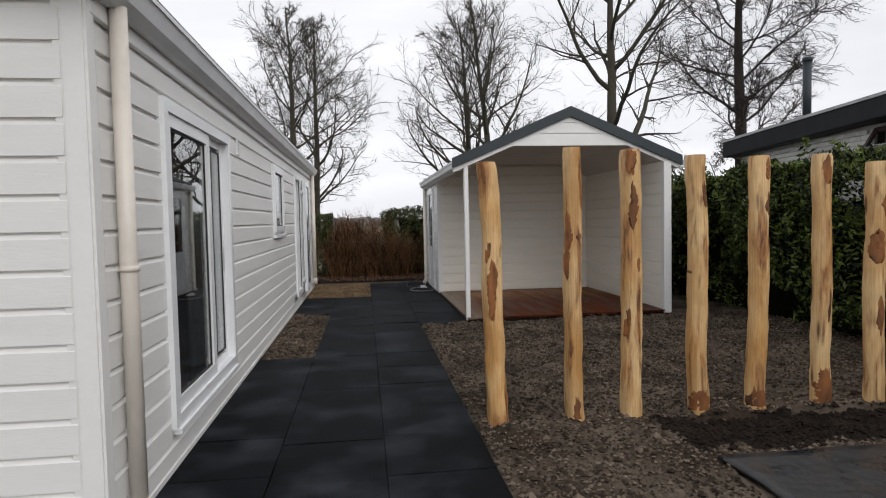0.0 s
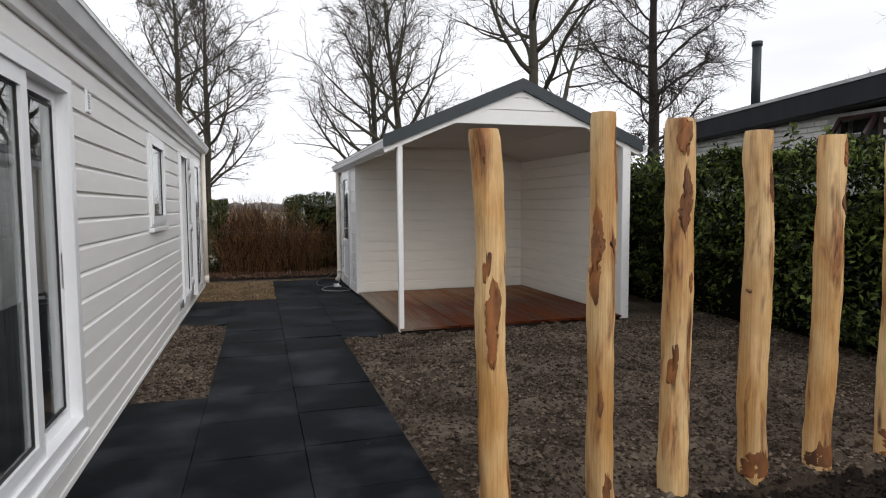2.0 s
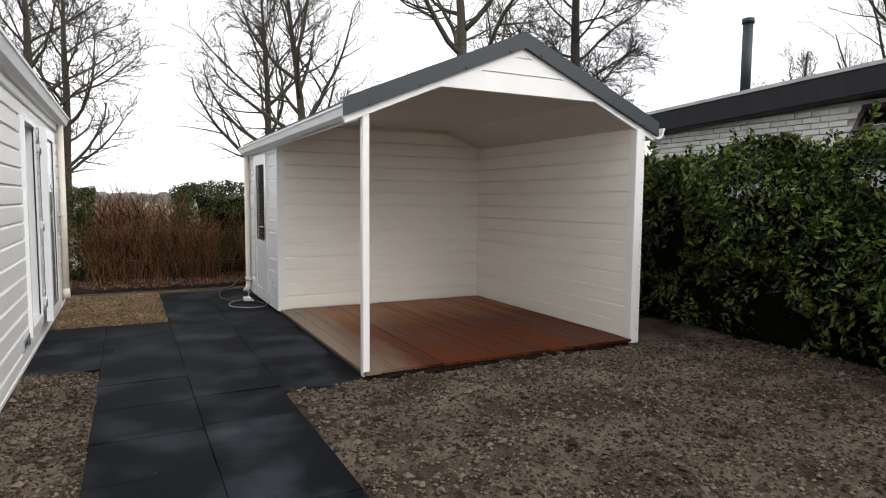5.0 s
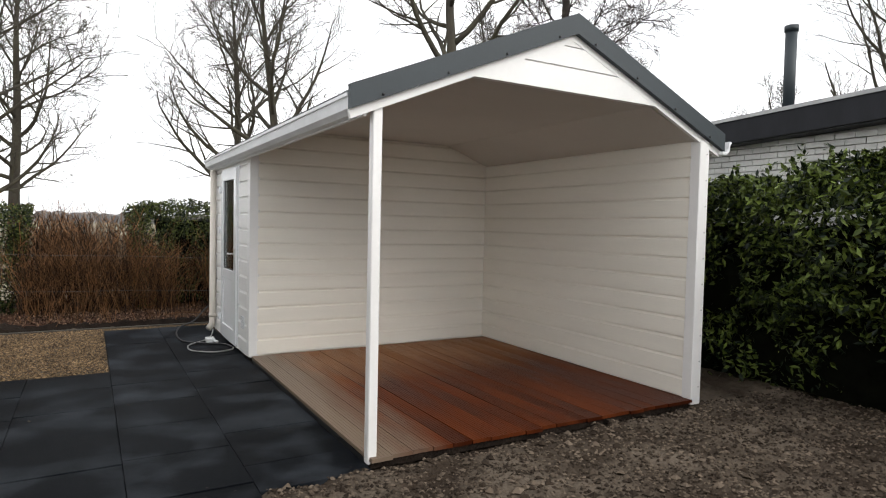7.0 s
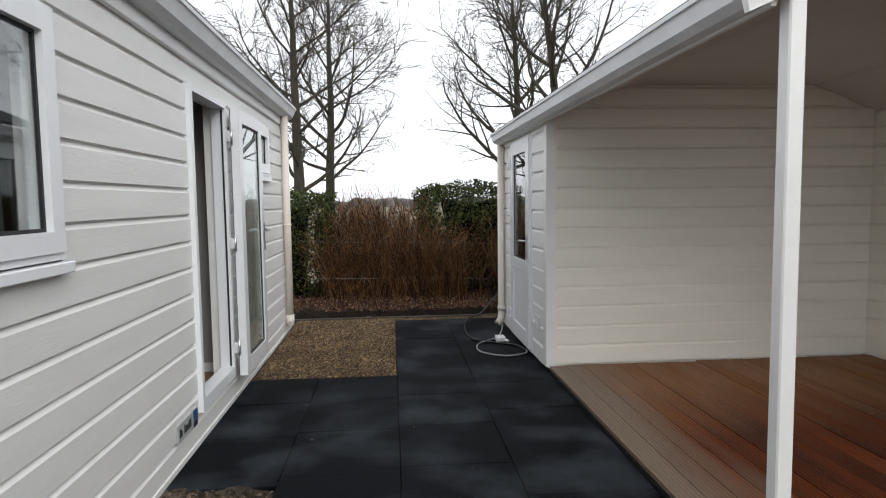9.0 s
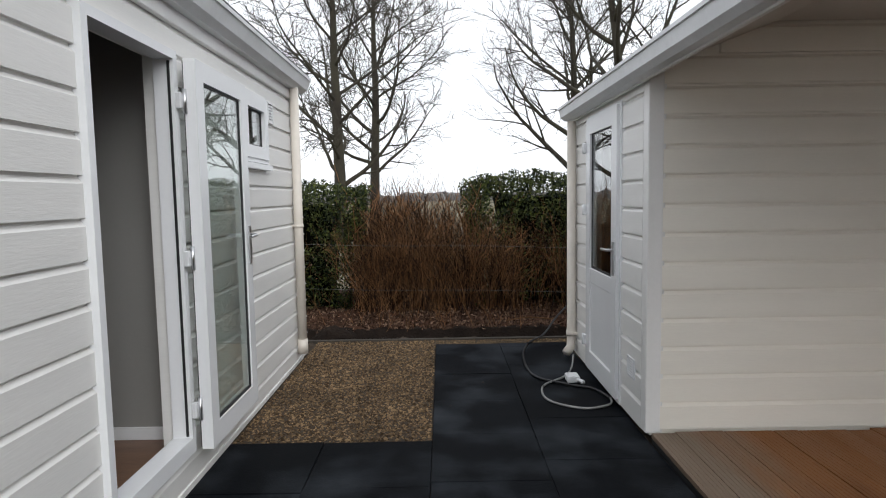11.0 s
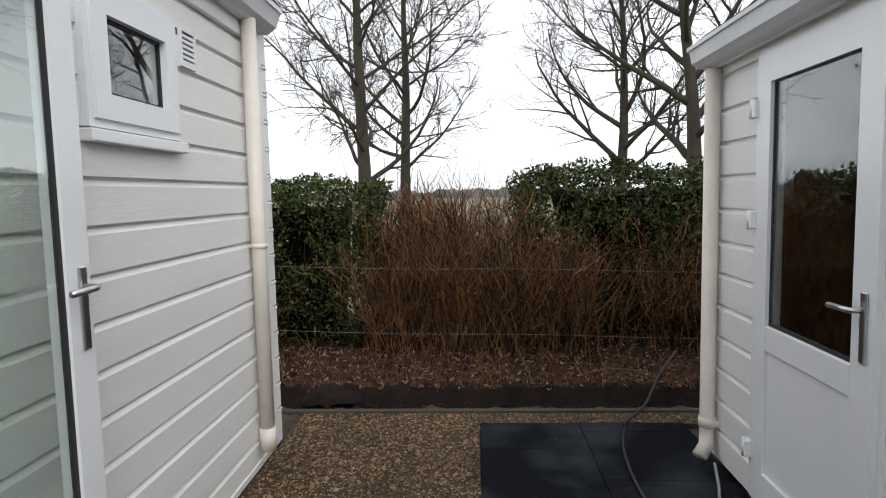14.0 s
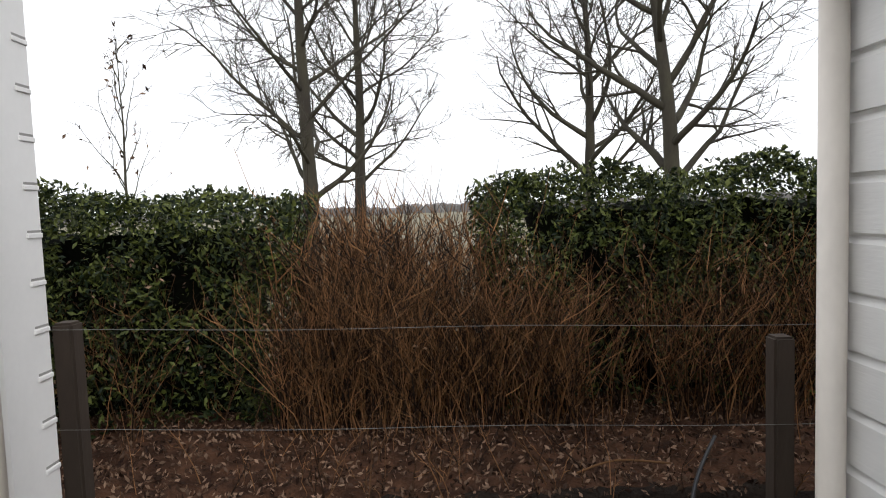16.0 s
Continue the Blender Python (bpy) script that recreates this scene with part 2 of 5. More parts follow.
DRYLEAF = island_leaf("dead_leaf", (0.03, 0.013, 0.007), (0.42, 0.27, 0.18), 0.8)
LITTERSOIL = material("leafy_soil", (0.036, 0.0155, 0.008), (0.10, 0.047, 0.025), rough=0.95, scale=6, fine=40, bump=0.9, blotch=0.5, dist=0.03, spec=0.2)
FIELD = material("winter_field", (0.20, 0.17, 0.11), (0.14, 0.13, 0.07), rough=0.95, scale=0.3, fine=6, bump=0.4, blotch=0.3)
# Pale grey because distance haze is mixed into the base colour.
FARWOOD = material("far_woods", (0.20, 0.19, 0.18), rough=1.0, scale=0.2, fine=2, bump=0.0, blotch=0.3)
CABLE_GREY = material("grey_cable", (0.32, 0.32, 0.31), rough=0.5, scale=8, fine=40, bump=0.05)
CABLE_BLACK = material("black_cable", (0.015, 0.015, 0.017), rough=0.45, scale=8, fine=40, bump=0.05)
POSTWOOD = material("weathered_post", (0.055, 0.038, 0.026), rough=0.9, scale=5, stretch=(1, 1, 0.3), fine=30, bump=0.5, vary=0.1)
STICKER = material("blue_sticker", (0.03, 0.10, 0.25), rough=0.4, bump=0)
WIRE = material("galvanised_wire", (0.22, 0.22, 0.21), rough=0.6, metal=0.3, bump=0)


def bark_patches(m):
    """Left-over brown bark on the peeled poles."""
    n, l = m.node_tree.nodes, m.node_tree.links
    b = n["Principled BSDF"]
    link = b.inputs["Base Color"].links[0]
    src = link.from_socket
    co = n.new("ShaderNodeTexCoord")
    info = n.new("ShaderNodeObjectInfo")
    mp = n.new("ShaderNodeMapping")
    mp.inputs["Scale"].default_value = (13, 13, 2.2)
    add = n.new("ShaderNodeVectorMath")
    add.operation = "MULTIPLY_ADD"
    comb = n.new("ShaderNodeCombineXYZ")
    for k in "XYZ":
        l.new(info.outputs["Random"], comb.inputs[k])
    add.inputs[1].default_value = (31, 17, 43)
    l.new(co.outputs["Object"], mp.inputs["Vector"])
    l.new(comb.outputs[0], add.inputs[0])
    l.new(mp.outputs[0], add.inputs[2])
    t = n.new("ShaderNodeTexNoise")
    t.inputs["Scale"].default_value, t.inputs["Detail"].default_value, t.inputs["Distortion"].default_value = 1.0, 7.0, 0.6
    l.new(add.outputs[0], t.inputs["Vector"])
    r = n.new("ShaderNodeValToRGB")
    r.color_ramp.elements[0].position, r.color_ramp.elements[0].color = 0.50, (0, 0, 0, 1)
    r.color_ramp.elements[1].position, r.color_ramp.elements[1].color = 0.70, (1, 1, 1, 1)
    l.new(t.outputs["Fac"], r.inputs["Fac"])
    mix = n.new("ShaderNodeMixRGB")
    tone = n.new("ShaderNodeTexNoise")
    tone.inputs["Scale"].default_value, tone.inputs["Detail"].default_value = 4.5, 5.0
    l.new(add.outputs[0], tone.inputs["Vector"])
    tr = n.new("ShaderNodeValToRGB")
    tr.color_ramp.elements[0].position, tr.color_ramp.elements[0].color = 0.38, (0.10, 0.035, 0.012, 1)
    tr.color_ramp.elements[1].position, tr.color_ramp.elements[1].color = 0.62, (0.40, 0.17, 0.05, 1)
    l.new(tone.outputs["Fac"], tr.inputs["Fac"])
    l.new(tr.outputs["Color"], mix.inputs["Color2"])
    l.new(r.outputs["Color"], mix.inputs["Fac"])
    l.new(src, mix.inputs["Color1"])
    r.color_ramp.interpolation = "EASE"
    smp = n.new("ShaderNodeMapping")
    smp.inputs["Scale"].default_value = (60, 60, 2.5)
    l.new(add.outputs[0], smp.inputs["Vector"])
    streak = n.new("ShaderNodeTexNoise")
    streak.inputs["Scale"].default_value, streak.inputs["Detail"].default_value = 0.2, 5.0
    l.new(smp.outputs[0], streak.inputs["Vector"])
    sr = n.new("ShaderNodeValToRGB")
    sr.color_ramp.elements[0].position, sr.color_ramp.elements[0].color = 0.34, (0.42, 0.26, 0.15, 1)
    sr.color_ramp.elements[1].position, sr.color_ramp.elements[1].color = 0.58, (1, 1, 1, 1)
    l.new(streak.outputs["Fac"], sr.inputs["Fac"])
    sm = n.new("ShaderNodeMixRGB")
    sm.blend_type, sm.inputs["Fac"].default_value = "MULTIPLY", 0.35
    l.new(mix.outputs["Color"], sm.inputs["Color1"])
    l.new(sr.outputs["Color"], sm.inputs["Color2"])
    vor = n.new("ShaderNodeTexVoronoi")
    vor.inputs["Scale"].default_value = 0.6
    l.new(add.outputs[0], vor.inputs["Vector"])
    vr = n.new("ShaderNodeValToRGB")
    vr.color_ramp.elements[0].position, vr.color_ramp.elements[0].color = 0.07, (0.12, 0.06, 0.03, 1)
    vr.color_ramp.elements[1].position, vr.color_ramp.elements[1].color = 0.14, (1, 1, 1, 1)
    l.new(vor.outputs["Distance"], vr.inputs["Fac"])
    vm = n.new("ShaderNodeMixRGB")
    vm.blend_type, vm.inputs["Fac"].default_value = "MULTIPLY", 0.9
    l.new(sm.outputs["Color"], vm.inputs["Color1"])
    l.new(vr.outputs["Color"], vm.inputs["Color2"])
    l.new(vm.outputs["Color"], b.inputs["Base Color"])


bark_patches(PINE)


# ---- mesh helpers ----
def part(name, bm, mat, parent=None, label="", smooth=False):
    me = bpy.data.meshes.new(name)
    bmesh.ops.recalc_face_normals(bm, faces=bm.faces)
    bm.to_mesh(me)
    bm.free()
    return mesh_part(name, me, mat, parent, label, smooth)


def mesh_part(name, me, mat, parent=None, label="", smooth=False):
    if mat and not me.materials:
        me.materials.append(mat)
    if smooth:
        me.polygons.foreach_set("use_smooth", [True] * len(me.polygons))
    ob = new(name, me)
    if parent:
        ob.parent = parent
    if label:
        ob["label"] = label
    return ob


def raw(name, verts, faces, mat, parent=None, label="", smooth=False):
    me = bpy.data.meshes.new(name)
    me.from_pydata([tuple(v) for v in verts], [], [tuple(f) for f in faces])
    me.update()
    return mesh_part(name, me, mat, parent, label, smooth)


def add_box(bm, x0, x1, y0, y1, z0, z1):
    vs = [bm.verts.new((x, y, z)) for x in (x0, x1) for y in (y0, y1) for z in (z0, z1)]
    for f in ((0, 1, 3, 2), (4, 6, 7, 5), (0, 4, 5, 1), (2, 3, 7, 6), (0, 2, 6, 4), (1, 5, 7, 3)):
        bm.faces.new([vs[i] for i in f])


def box(name, x0, x1, y0, y1, z0, z1, mat, parent=None, label="", bevel=0.004):
    bm = bmesh.new()
    add_box(bm, x0, x1, y0, y1, z0, z1)
    if bevel:
        bmesh.ops.bevel(bm, geom=bm.edges[:], offset=bevel, segments=1, affect="EDGES")
    return part(name, bm, mat, parent, label)


def extrude_y(name, prof, y0, y1, mat, parent=None, label=""):
    """A closed outline in x and z, drawn out along y."""
    k = len(prof)
    verts = [(x, y0, z) for x, z in prof] + [(x, y1, z) for x, z in prof]
    faces = [(i, (i + 1) % k, k + (i + 1) % k, k + i) for i in range(k)]
    faces += [tuple(range(k))[::-1], tuple(range(k, 2 * k))]
    bm = bmesh.new()
    vs = [bm.verts.new(v) for v in verts]
    for f in faces:
        bm.faces.new([vs[i] for i in f])
    return part(name, bm, mat, parent, label)


def tube_into(verts, faces, pts, radii, sides):
    base = len(verts)
    k = len(pts)
    for i, p in enumerate(pts):
        d = (pts[min(i + 1, k - 1)] - pts[max(i - 1, 0)])
        d = d.normalized() if d.length > 1e-9 else Vector((0, 0, 1))
        a = d.cross(Vector((0.31, 0.95, 0.02)))
        if a.length < 0.05:
            a = d.cross(Vector((1, 0, 0)))
        a.normalize()
        b = d.cross(a)
        for s in range(sides):
            w = 2 * math.pi * s / sides
            verts.append(p + (a * math.cos(w) + b * math.sin(w)) * radii[i])
    for i in range(k - 1):
        for s in range(sides):
            s2 = (s + 1) % sides
            faces.append((base + i * sides + s, base + i * sides + s2, base + (i + 1) * sides + s2, base + (i + 1) * sides + s))
    faces.append(tuple(base + s for s in range(sides))[::-1])
    faces.append(tuple(base + (k - 1) * sides + s for s in range(sides)))


def tube(name, pts, radius, mat, parent=None, label="", sides=12, smooth=True):
    v, f = [], []
    pts = [Vector(p) for p in pts]
    tube_into(v, f, pts, radius if isinstance(radius, list) else [radius] * len(pts), sides)
    return raw(name, v, f, mat, parent, label, smooth)


def thing(name, label, category, group="", kind="", at=(0, 0, 0)):
    ob = new(name)
    ob.empty_display_size = 0.1
    return tagged(ob, label, category, group, kind)


def wall_body(name, axis, at0, at1, a0, a1, z0, z1, holes, mat, parent, label=""):
    """A wall between at0 and at1 across, a0 to a1 along, with holes (a, a, z, z) right through it."""
    av = sorted({a0, a1, *(h[0] for h in holes), *(h[1] for h in holes)})
    zv = sorted({z0, z1, *(h[2] for h in holes), *(h[3] for h in holes)})

    def solid(i, k):
        if not (0 <= i < len(av) - 1 and 0 <= k < len(zv) - 1):
            return False
        a, z = (av[i] + av[i + 1]) / 2, (zv[k] + zv[k + 1]) / 2
        return not any(h[0] < a < h[1] and h[2] < z < h[3] for h in holes)
    bm = bmesh.new()
    known = {}

    def vert(c, i, k):
        key = (c, i, k)
        if key not in known:
            known[key] = bm.verts.new((c, av[i], zv[k]) if axis == "y" else (av[i], c, zv[k]))
        return known[key]
    for i in range(len(av) - 1):
        for k in range(len(zv) - 1):
            if not solid(i, k):
                continue
            for c in (at0, at1):
                bm.faces.new([vert(c, i, k), vert(c, i + 1, k), vert(c, i + 1, k + 1), vert(c, i, k + 1)])
            for di, dk, e in ((-1, 0, ((i, k), (i, k + 1))), (1, 0, ((i + 1, k), (i + 1, k + 1))), (0, -1, ((i, k), (i + 1, k))), (0, 1, ((i, k + 1), (i + 1, k + 1)))):
                if not solid(i + di, k + dk):
                    bm.faces.new([vert(at0, *e[0]), vert(at0, *e[1]), vert(at1, *e[1]), vert(at1, *e[0])])
    return part(name, bm, mat, parent, label)


def boards(parent, axis, face, out, a0, a1, z0, z1, pitch, holes, mat, th=0.026):
    """Shiplap boards on a wall's face: each one a part of its own, with a chamfered top edge under the lip of the next one."""
    z = z0
    while z < z1 - 0.01:
        top = min(z + pitch, z1)
        spans, cur = [], a0
        for h0, h1, u, w in sorted(holes):
            if u < (z + top) / 2 < w:
                spans.append((cur, h0))
                cur = h1
        spans.append((cur, a1))
        for p, q in spans:
            if q - p < 0.02:
                continue
            prof = [(0, z), (th, z), (th, max(z + 0.01, top - 0.032)), (th * 0.25, top - 0.012), (th * 0.25, top), (0, top)]
            verts = []
            for a in (p, q):
                for n, h in prof:
                    c = face + out * n
                    verts.append((c, a, h) if axis == "y" else (a, c, h))
            k = len(prof)
            faces = [(i, (i + 1) % k, k + (i + 1) % k, k + i) for i in range(k)] + [tuple(range(k)), tuple(range(k, 2 * k))[::-1]]
            bm = bmesh.new()
            vs = [bm.verts.new(v) for v in verts]
            for f in faces:
                bm.faces.new([vs[i] for i in f])
            part("board", bm, mat, parent)
        z = top


def frame_y(parent, x0, x1, y0, y1, z0, z1, w, mat, name="frame", label="", wb=None):
    """A rectangular frame in a wall that runs along y."""
    wb = w if wb is None else wb
    bm = bmesh.new()
    outer, inner = ((y0, z0), (y1, z0), (y1, z1), (y0, z1)), ((y0 + w, z0 + wb), (y1 - w, z0 + wb), (y1 - w, z1 - w), (y0 + w, z1 - w))
    o0, o1, i0, i1 = ([bm.verts.new((x, *q)) for q in loop] for x, loop in ((x0, outer), (x1, outer), (x0, inner), (x1, inner)))
    for a in range(4):
        b = (a + 1) % 4
        for q in ((o0[a], o0[b], o1[b], o1[a]), (i0[a], i0[b], i1[b], i1[a]), (o0[a], o0[b], i0[b], i0[a]), (o1[a], o1[b], i1[b], i1[a])):
            bm.faces.new(q)
    e = min(0.003, w * 0.2)
    bmesh.ops.bevel(bm, geom=[k for k in bm.edges if abs(k.verts[0].co.x - k.verts[1].co.x) < 1e-6 and len(k.link_faces) == 2 and k.calc_face_angle(0) > 0.5], offset=e, segments=1, affect="EDGES")
    return part(name, bm, mat, parent, label)


def pane_y(parent, x, y0, y1, z0, z1, mat, name="pane"):
    bm = bmesh.new()
    add_box(bm, x - 0.003, x + 0.003, y0, y1, z0, z1)
    g = part(name, bm, mat, parent, "reflecting glass pane")
    g.visible_shadow = False
    frame_y(parent, x - 0.006, x + 0.008, y0, y1, z0, z1, 0.013, GASKET, "gasket", "black rubber gasket")
    return g


# ---- ground ----
def hgt(x, y):
    """The height of the bare ground."""
    if -1.2 < x < 0.74 and y < 14.52 and not (x < -0.56 and 6.6 < y < 9.82):
        return -0.03
    if 0.7 <= x < 4.5 and y > 8.52 and y < 14.52:
        return -0.05
    if 2.03 < x < 9 and y < 3.4:
        return -0.03
    h = 0.028 * noise.noise((x * 2.1, y * 2.1, 0)) + 0.032 * noise.noise((x * 7, y * 7, 3)) + 0.03 * noise.noise((x * 13, y * 13, 5))
    if 14.6 < y < 14.95:
        h -= 0.12
    if 1.9 < x < 4.6 and 3.55 < y < 4.15:
        h -= 0.05 * min(1, (x - 1.9) * 2)
    return h - 0.012 if x < 12 and -6 < y < 30 else -0.05


def span(fine0, fine1, step, far):
    inner = list(np.arange(fine0, fine1, step))
    lowside, highside, w = [], [], step
    a, b = inner[0], inner[-1]
    while a > -far:
        w *= 1.5
        a -= w
        b += w
        lowside.append(a)
        highside.append(b)
    return lowside[::-1] + inner + highside


gx, gy = span(-2.2, 6.6, 0.045, 900), span(2.2, 17.4, 0.045, 900)
verts = [(x, y, hgt(x, y)) for y in gy for x in gx]
nx = len(gx)
faces = [(j * nx + i, j * nx + i + 1, (j + 1) * nx + i + 1, (j + 1) * nx + i) for j in range(len(gy) - 1) for i in range(nx - 1)]
ground = raw("ground", verts, faces, SOIL, smooth=True)
ground.data.materials.append(LITTERSOIL)
ground.data.materials.append(DARKSOIL)
ground.data.materials.append(FIELD)
cols = nx - 1
idx = []
for j in range(len(gy) - 1):
    for i in range(cols):
        x, y = gx[i], gy[j]
        w = 0.05 * noise.noise((x * 3, y * 3, 9))
        dug = (2.0 < x < 4.7 and 3.5 + w < y < 4.12 + w) or (14.56 < y < 15.03 + 2 * w)
        idx.append(2 if dug else (1 if 14.6 < y < 18 and -30 < x < 30 else (3 if y >= 18 or abs(x) > 14 or y < -8 else 0)))
ground.data.polygons.foreach_set("material_index", idx)
tagged(ground, "bare grey-brown garden soil with clods and pale sandy patches", "ground", kind="structure")

# ---- paving ----
pavement = thing("pavement", "black rubber paving tiles with pale dusty smudges", "paving", kind="structure")
TILE = 0.65


def tile_mesh(w, d):
    bm = bmesh.new()
    add_box(bm, -w / 2 + 0.0012, w / 2 - 0.0012, -d / 2 + 0.0012, d / 2 - 0.0012, -0.03, 0.0)
    bmesh.ops.bevel(bm, geom=[e for e in bm.edges if min(v.co.z for v in e.verts) > -0.001], offset=0.003, segments=1, affect="EDGES")
    me = bpy.data.meshes.new("tile")
    bmesh.ops.recalc_face_normals(bm, faces=bm.faces)
    bm.to_mesh(me)
    bm.free()
    me.materials.append(RUBBER)
    return me


tile_cache = {}
rnd = random.Random(4)


def lay(x0, x1, y0, y1, start):
    edges = [y0]
    y = start
    while y < y1 - 0.05:
        if y > y0 + 0.05:
            edges.append(y)
        y += TILE
    edges.append(y1)
    for a, b in zip(edges, edges[1:]):
        key = (round(x1 - x0, 3), round(b - a, 3))
        if key not in tile_cache:
            tile_cache[key] = tile_mesh(*key)
        ob = new("tile", tile_cache[key])
        ob.parent = pavement
        ob.matrix_basis = pose((x0 + x1) / 2, (a + b) / 2, rnd.uniform(-0.003, 0.003), rnd.uniform(-0.3, 0.3), rnd.uniform(-0.3, 0.3), rnd.uniform(-0.25, 0.25))


lay(-1.15, -0.57, -1.0, 6.65, -1.0)
lay(-0.57, 0.09, -1.0, 11.8, 0.15)
lay(0.09, 0.73, -1.0, 14.26, 0.2)
lay(-1.15, -0.57, 9.8, 11.8, 9.85)
lay(0.73, 1.40, 8.5, 14.26, 8.9)

edging = box("edging", -1.6, 1.6, 14.47, 14.52, -0.1, 0.004, KERB)
tagged(edging, "thin grey concrete edging strip beside the gravel", "edging", kind="structure")
sheet_v, sheet_f = [], []
sx, sy = np.linspace(2.06, 6.5, 60), np.linspace(1.0, 3.36, 34)
for j, y in enumerate(sy):
    for i, x in enumerate(sx):
        sheet_v.append((x + 0.01 * math.sin(y * 9), y + 0.012 * math.sin(x * 7), 0.012 + 0.008 * noise.noise((x * 4, y * 4, 1))))
for j in range(len(sy) - 1):
    for i in range(len(sx) - 1):
        a = j * len(sx) + i
        sheet_f.append((a, a + 1, a + 1 + len(sx), a + len(sx)))
sheet = raw("ground_sheet", sheet_v, sheet_f, MEMBRANE, smooth=True)
mod = sheet.modifiers.new("thick", "SOLIDIFY")
mod.thickness = 0.02
tagged(sheet, "wrinkled wet black ground sheet laid on the soil", "ground sheet")


MOUND = (-1.05, 14.86)


def rocks(name, n, area, size, mat, seed, zfun, label, category, parent=None):
    """Many small irregular lumps in one mesh."""
    g = random.Random(seed)
    base = [Vector(v) for v in ((1, 0, 0), (-1, 0, 0), (0, 1, 0), (0, -1, 0), (0, 0, 1), (0, 0, -1))]
    bf = ((0, 2, 4), (2, 1, 4), (1, 3, 4), (3, 0, 4), (2, 0, 5), (1, 2, 5), (3, 1, 5), (0, 3, 5))
    v, f = [], []
    for _ in range(n):
        x, y = area(g)
        s = size * g.uniform(0.4, 1.0) ** 2 * (2.0 if g.random() < 0.03 else 1)
        c, a = Vector((x, y, zfun(x, y) + 0.15 * s)), g.uniform(0, 6.28)
        k = len(v)
        for p in base:
            q = p * s * g.uniform(0.6, 1.2)
            v.append((c.x + q.x * math.cos(a) - q.y * math.sin(a), c.y + q.x * math.sin(a) + q.y * math.cos(a), c.z + 0.65 * q.z + 0.2 * q.x))
        f += [tuple(k + i for i in t) for t in bf]
    return tagged(raw(name, v, f, mat, parent), label, category, kind="stuff")


def garden(g):
    while True:
        x, y = g.uniform(0.75, 6.0), 2.6 + 6.0 * g.random() ** 1.1
        if not (x > 2.03 and y < 3.4) and not (2.0 < x < 4.6 and 3.5 < y < 4.1 + 0.1 * g.random()):
            return x, y


rocks("soil_clods", 64000, garden, 0.021, CLOD, 3, hgt, "crumbly grey-brown soil clods and small stones", "soil")
rocks("soil_clods", 7000, lambda g: (g.uniform(-1.12, -0.58), g.uniform(6.68, 9.78)), 0.02, CLOD, 5, hgt, "crumbly soil strip beside the white wall", "soil")
rocks("dug_soil", 4200, lambda g: (g.uniform(2.0, 4.7), g.uniform(3.46, 4.16)), 0.026, DARKSOIL, 13, hgt, "dark freshly dug soil along the poles", "soil")
rocks("dug_soil", 1500, lambda g: (g.uniform(-2.2, 3.0), 14.58 + 0.34 * g.random()), 0.04, DARKSOIL, 14, hgt, "dark soil thrown up in the narrow trench", "soil")
mound_v, mound_f = [], []
for a in range(9):
    for b in range(24):
        w, q = 2 * math.pi * b / 24, a / 8
        k = 1 + 0.3 * noise.noise((math.cos(w) * 2, math.sin(w) * 2, 3))
        x, y = MOUND[0] + 0.24 * q * k * math.cos(w), MOUND[1] + 0.13 * q * k * math.sin(w)
        mound_v.append((x, y, -0.05 + 0.12 * (1 - q * q) + 0.045 * noise.noise((x * 14, y * 14, 2))))
mound_f = [(a * 24 + b, a * 24 + (b + 1) % 24, a * 24 + 24 + (b + 1) % 24, a * 24 + 24 + b) for a in range(8) for b in range(24)]
tagged(raw("soil_mound", mound_v, mound_f, DARKSOIL, smooth=True), "small heap of dark dug soil beside the trench", "soil heap")
bed = box("gravel_bed", -1.15, 0.085, 11.81, 14.47, -0.06, -0.012, GRAVEL, bevel=0)
tagged(bed, "compacted tan gravel bed beside black tiles", "gravel", kind="structure")
bed2 = box("gravel_bed", 0.085, 1.6, 14.265, 14.47, -0.06, -0.012, GRAVEL, bevel=0)
tagged(bed2, "narrow tan gravel strip behind the tiles", "gravel", kind="structure")
rocks("gravel", 26000, lambda g: (g.uniform(-1.14, 0.08), g.uniform(11.82, 14.46)), 0.0125, PEBBLE, 6, lambda x, y: -0.012, "fine tan and brown gravel", "gravel")
rocks("gravel", 3200, lambda g: (g.uniform(0.09, 1.55), g.uniform(14.27, 14.46)), 0.009, PEBBLE, 7, lambda x, y: -0.012, "fine tan gravel strip", "gravel")

rocks("crumbs", 45, lambda g: (g.uniform(-1.1, 1.3) if g.random() < 0.3 else g.uniform(0.1, 1.3), 3 + 11 * g.random() ** 0.6), 0.009, KERB, 17, lambda x, y: 0.002 if not (x > 0.73 and y < 8.5) else -0.05, "pale crumbs of sand on black tiles", "crumbs")

# ---- chalet ----
H = -1.15
chalet = thing("chalet", "white mobile home clad in horizontal embossed boards", "mobile home")
SL = (3.73, 5.47, 0.245, 2.19)
WI = (8.02, 8.95, 1.30, 2.20)
OP = (10.43, 11.24, 0.20, 2.22)
SW = (12.225, 12.84, 1.75, 2.235)
holes = [SL, WI, OP, SW]
wall_e = wall_body("wall", "y", H - 0.13, H - 0.026, 2.80, 13.74, 0.06, 2.52, [(a + 0.02, b - 0.02, c + 0.02, d - 0.02) for a, b, c, d in holes], CLAD, chalet)
boards(wall_e, "y", H - 0.026, 1, 2.90, 13.72, 0.012, 2.36, 0.158, holes, CLAD)
box("fascia_board", H - 0.02, H + 0.012, 2.84, 13.8, 2.362, 2.54, TRIM, chalet)
box("plinth_board", H - 0.02, H + 0.008, 2.84, 13.8, 0.0, 0.038, TRIM, chalet)
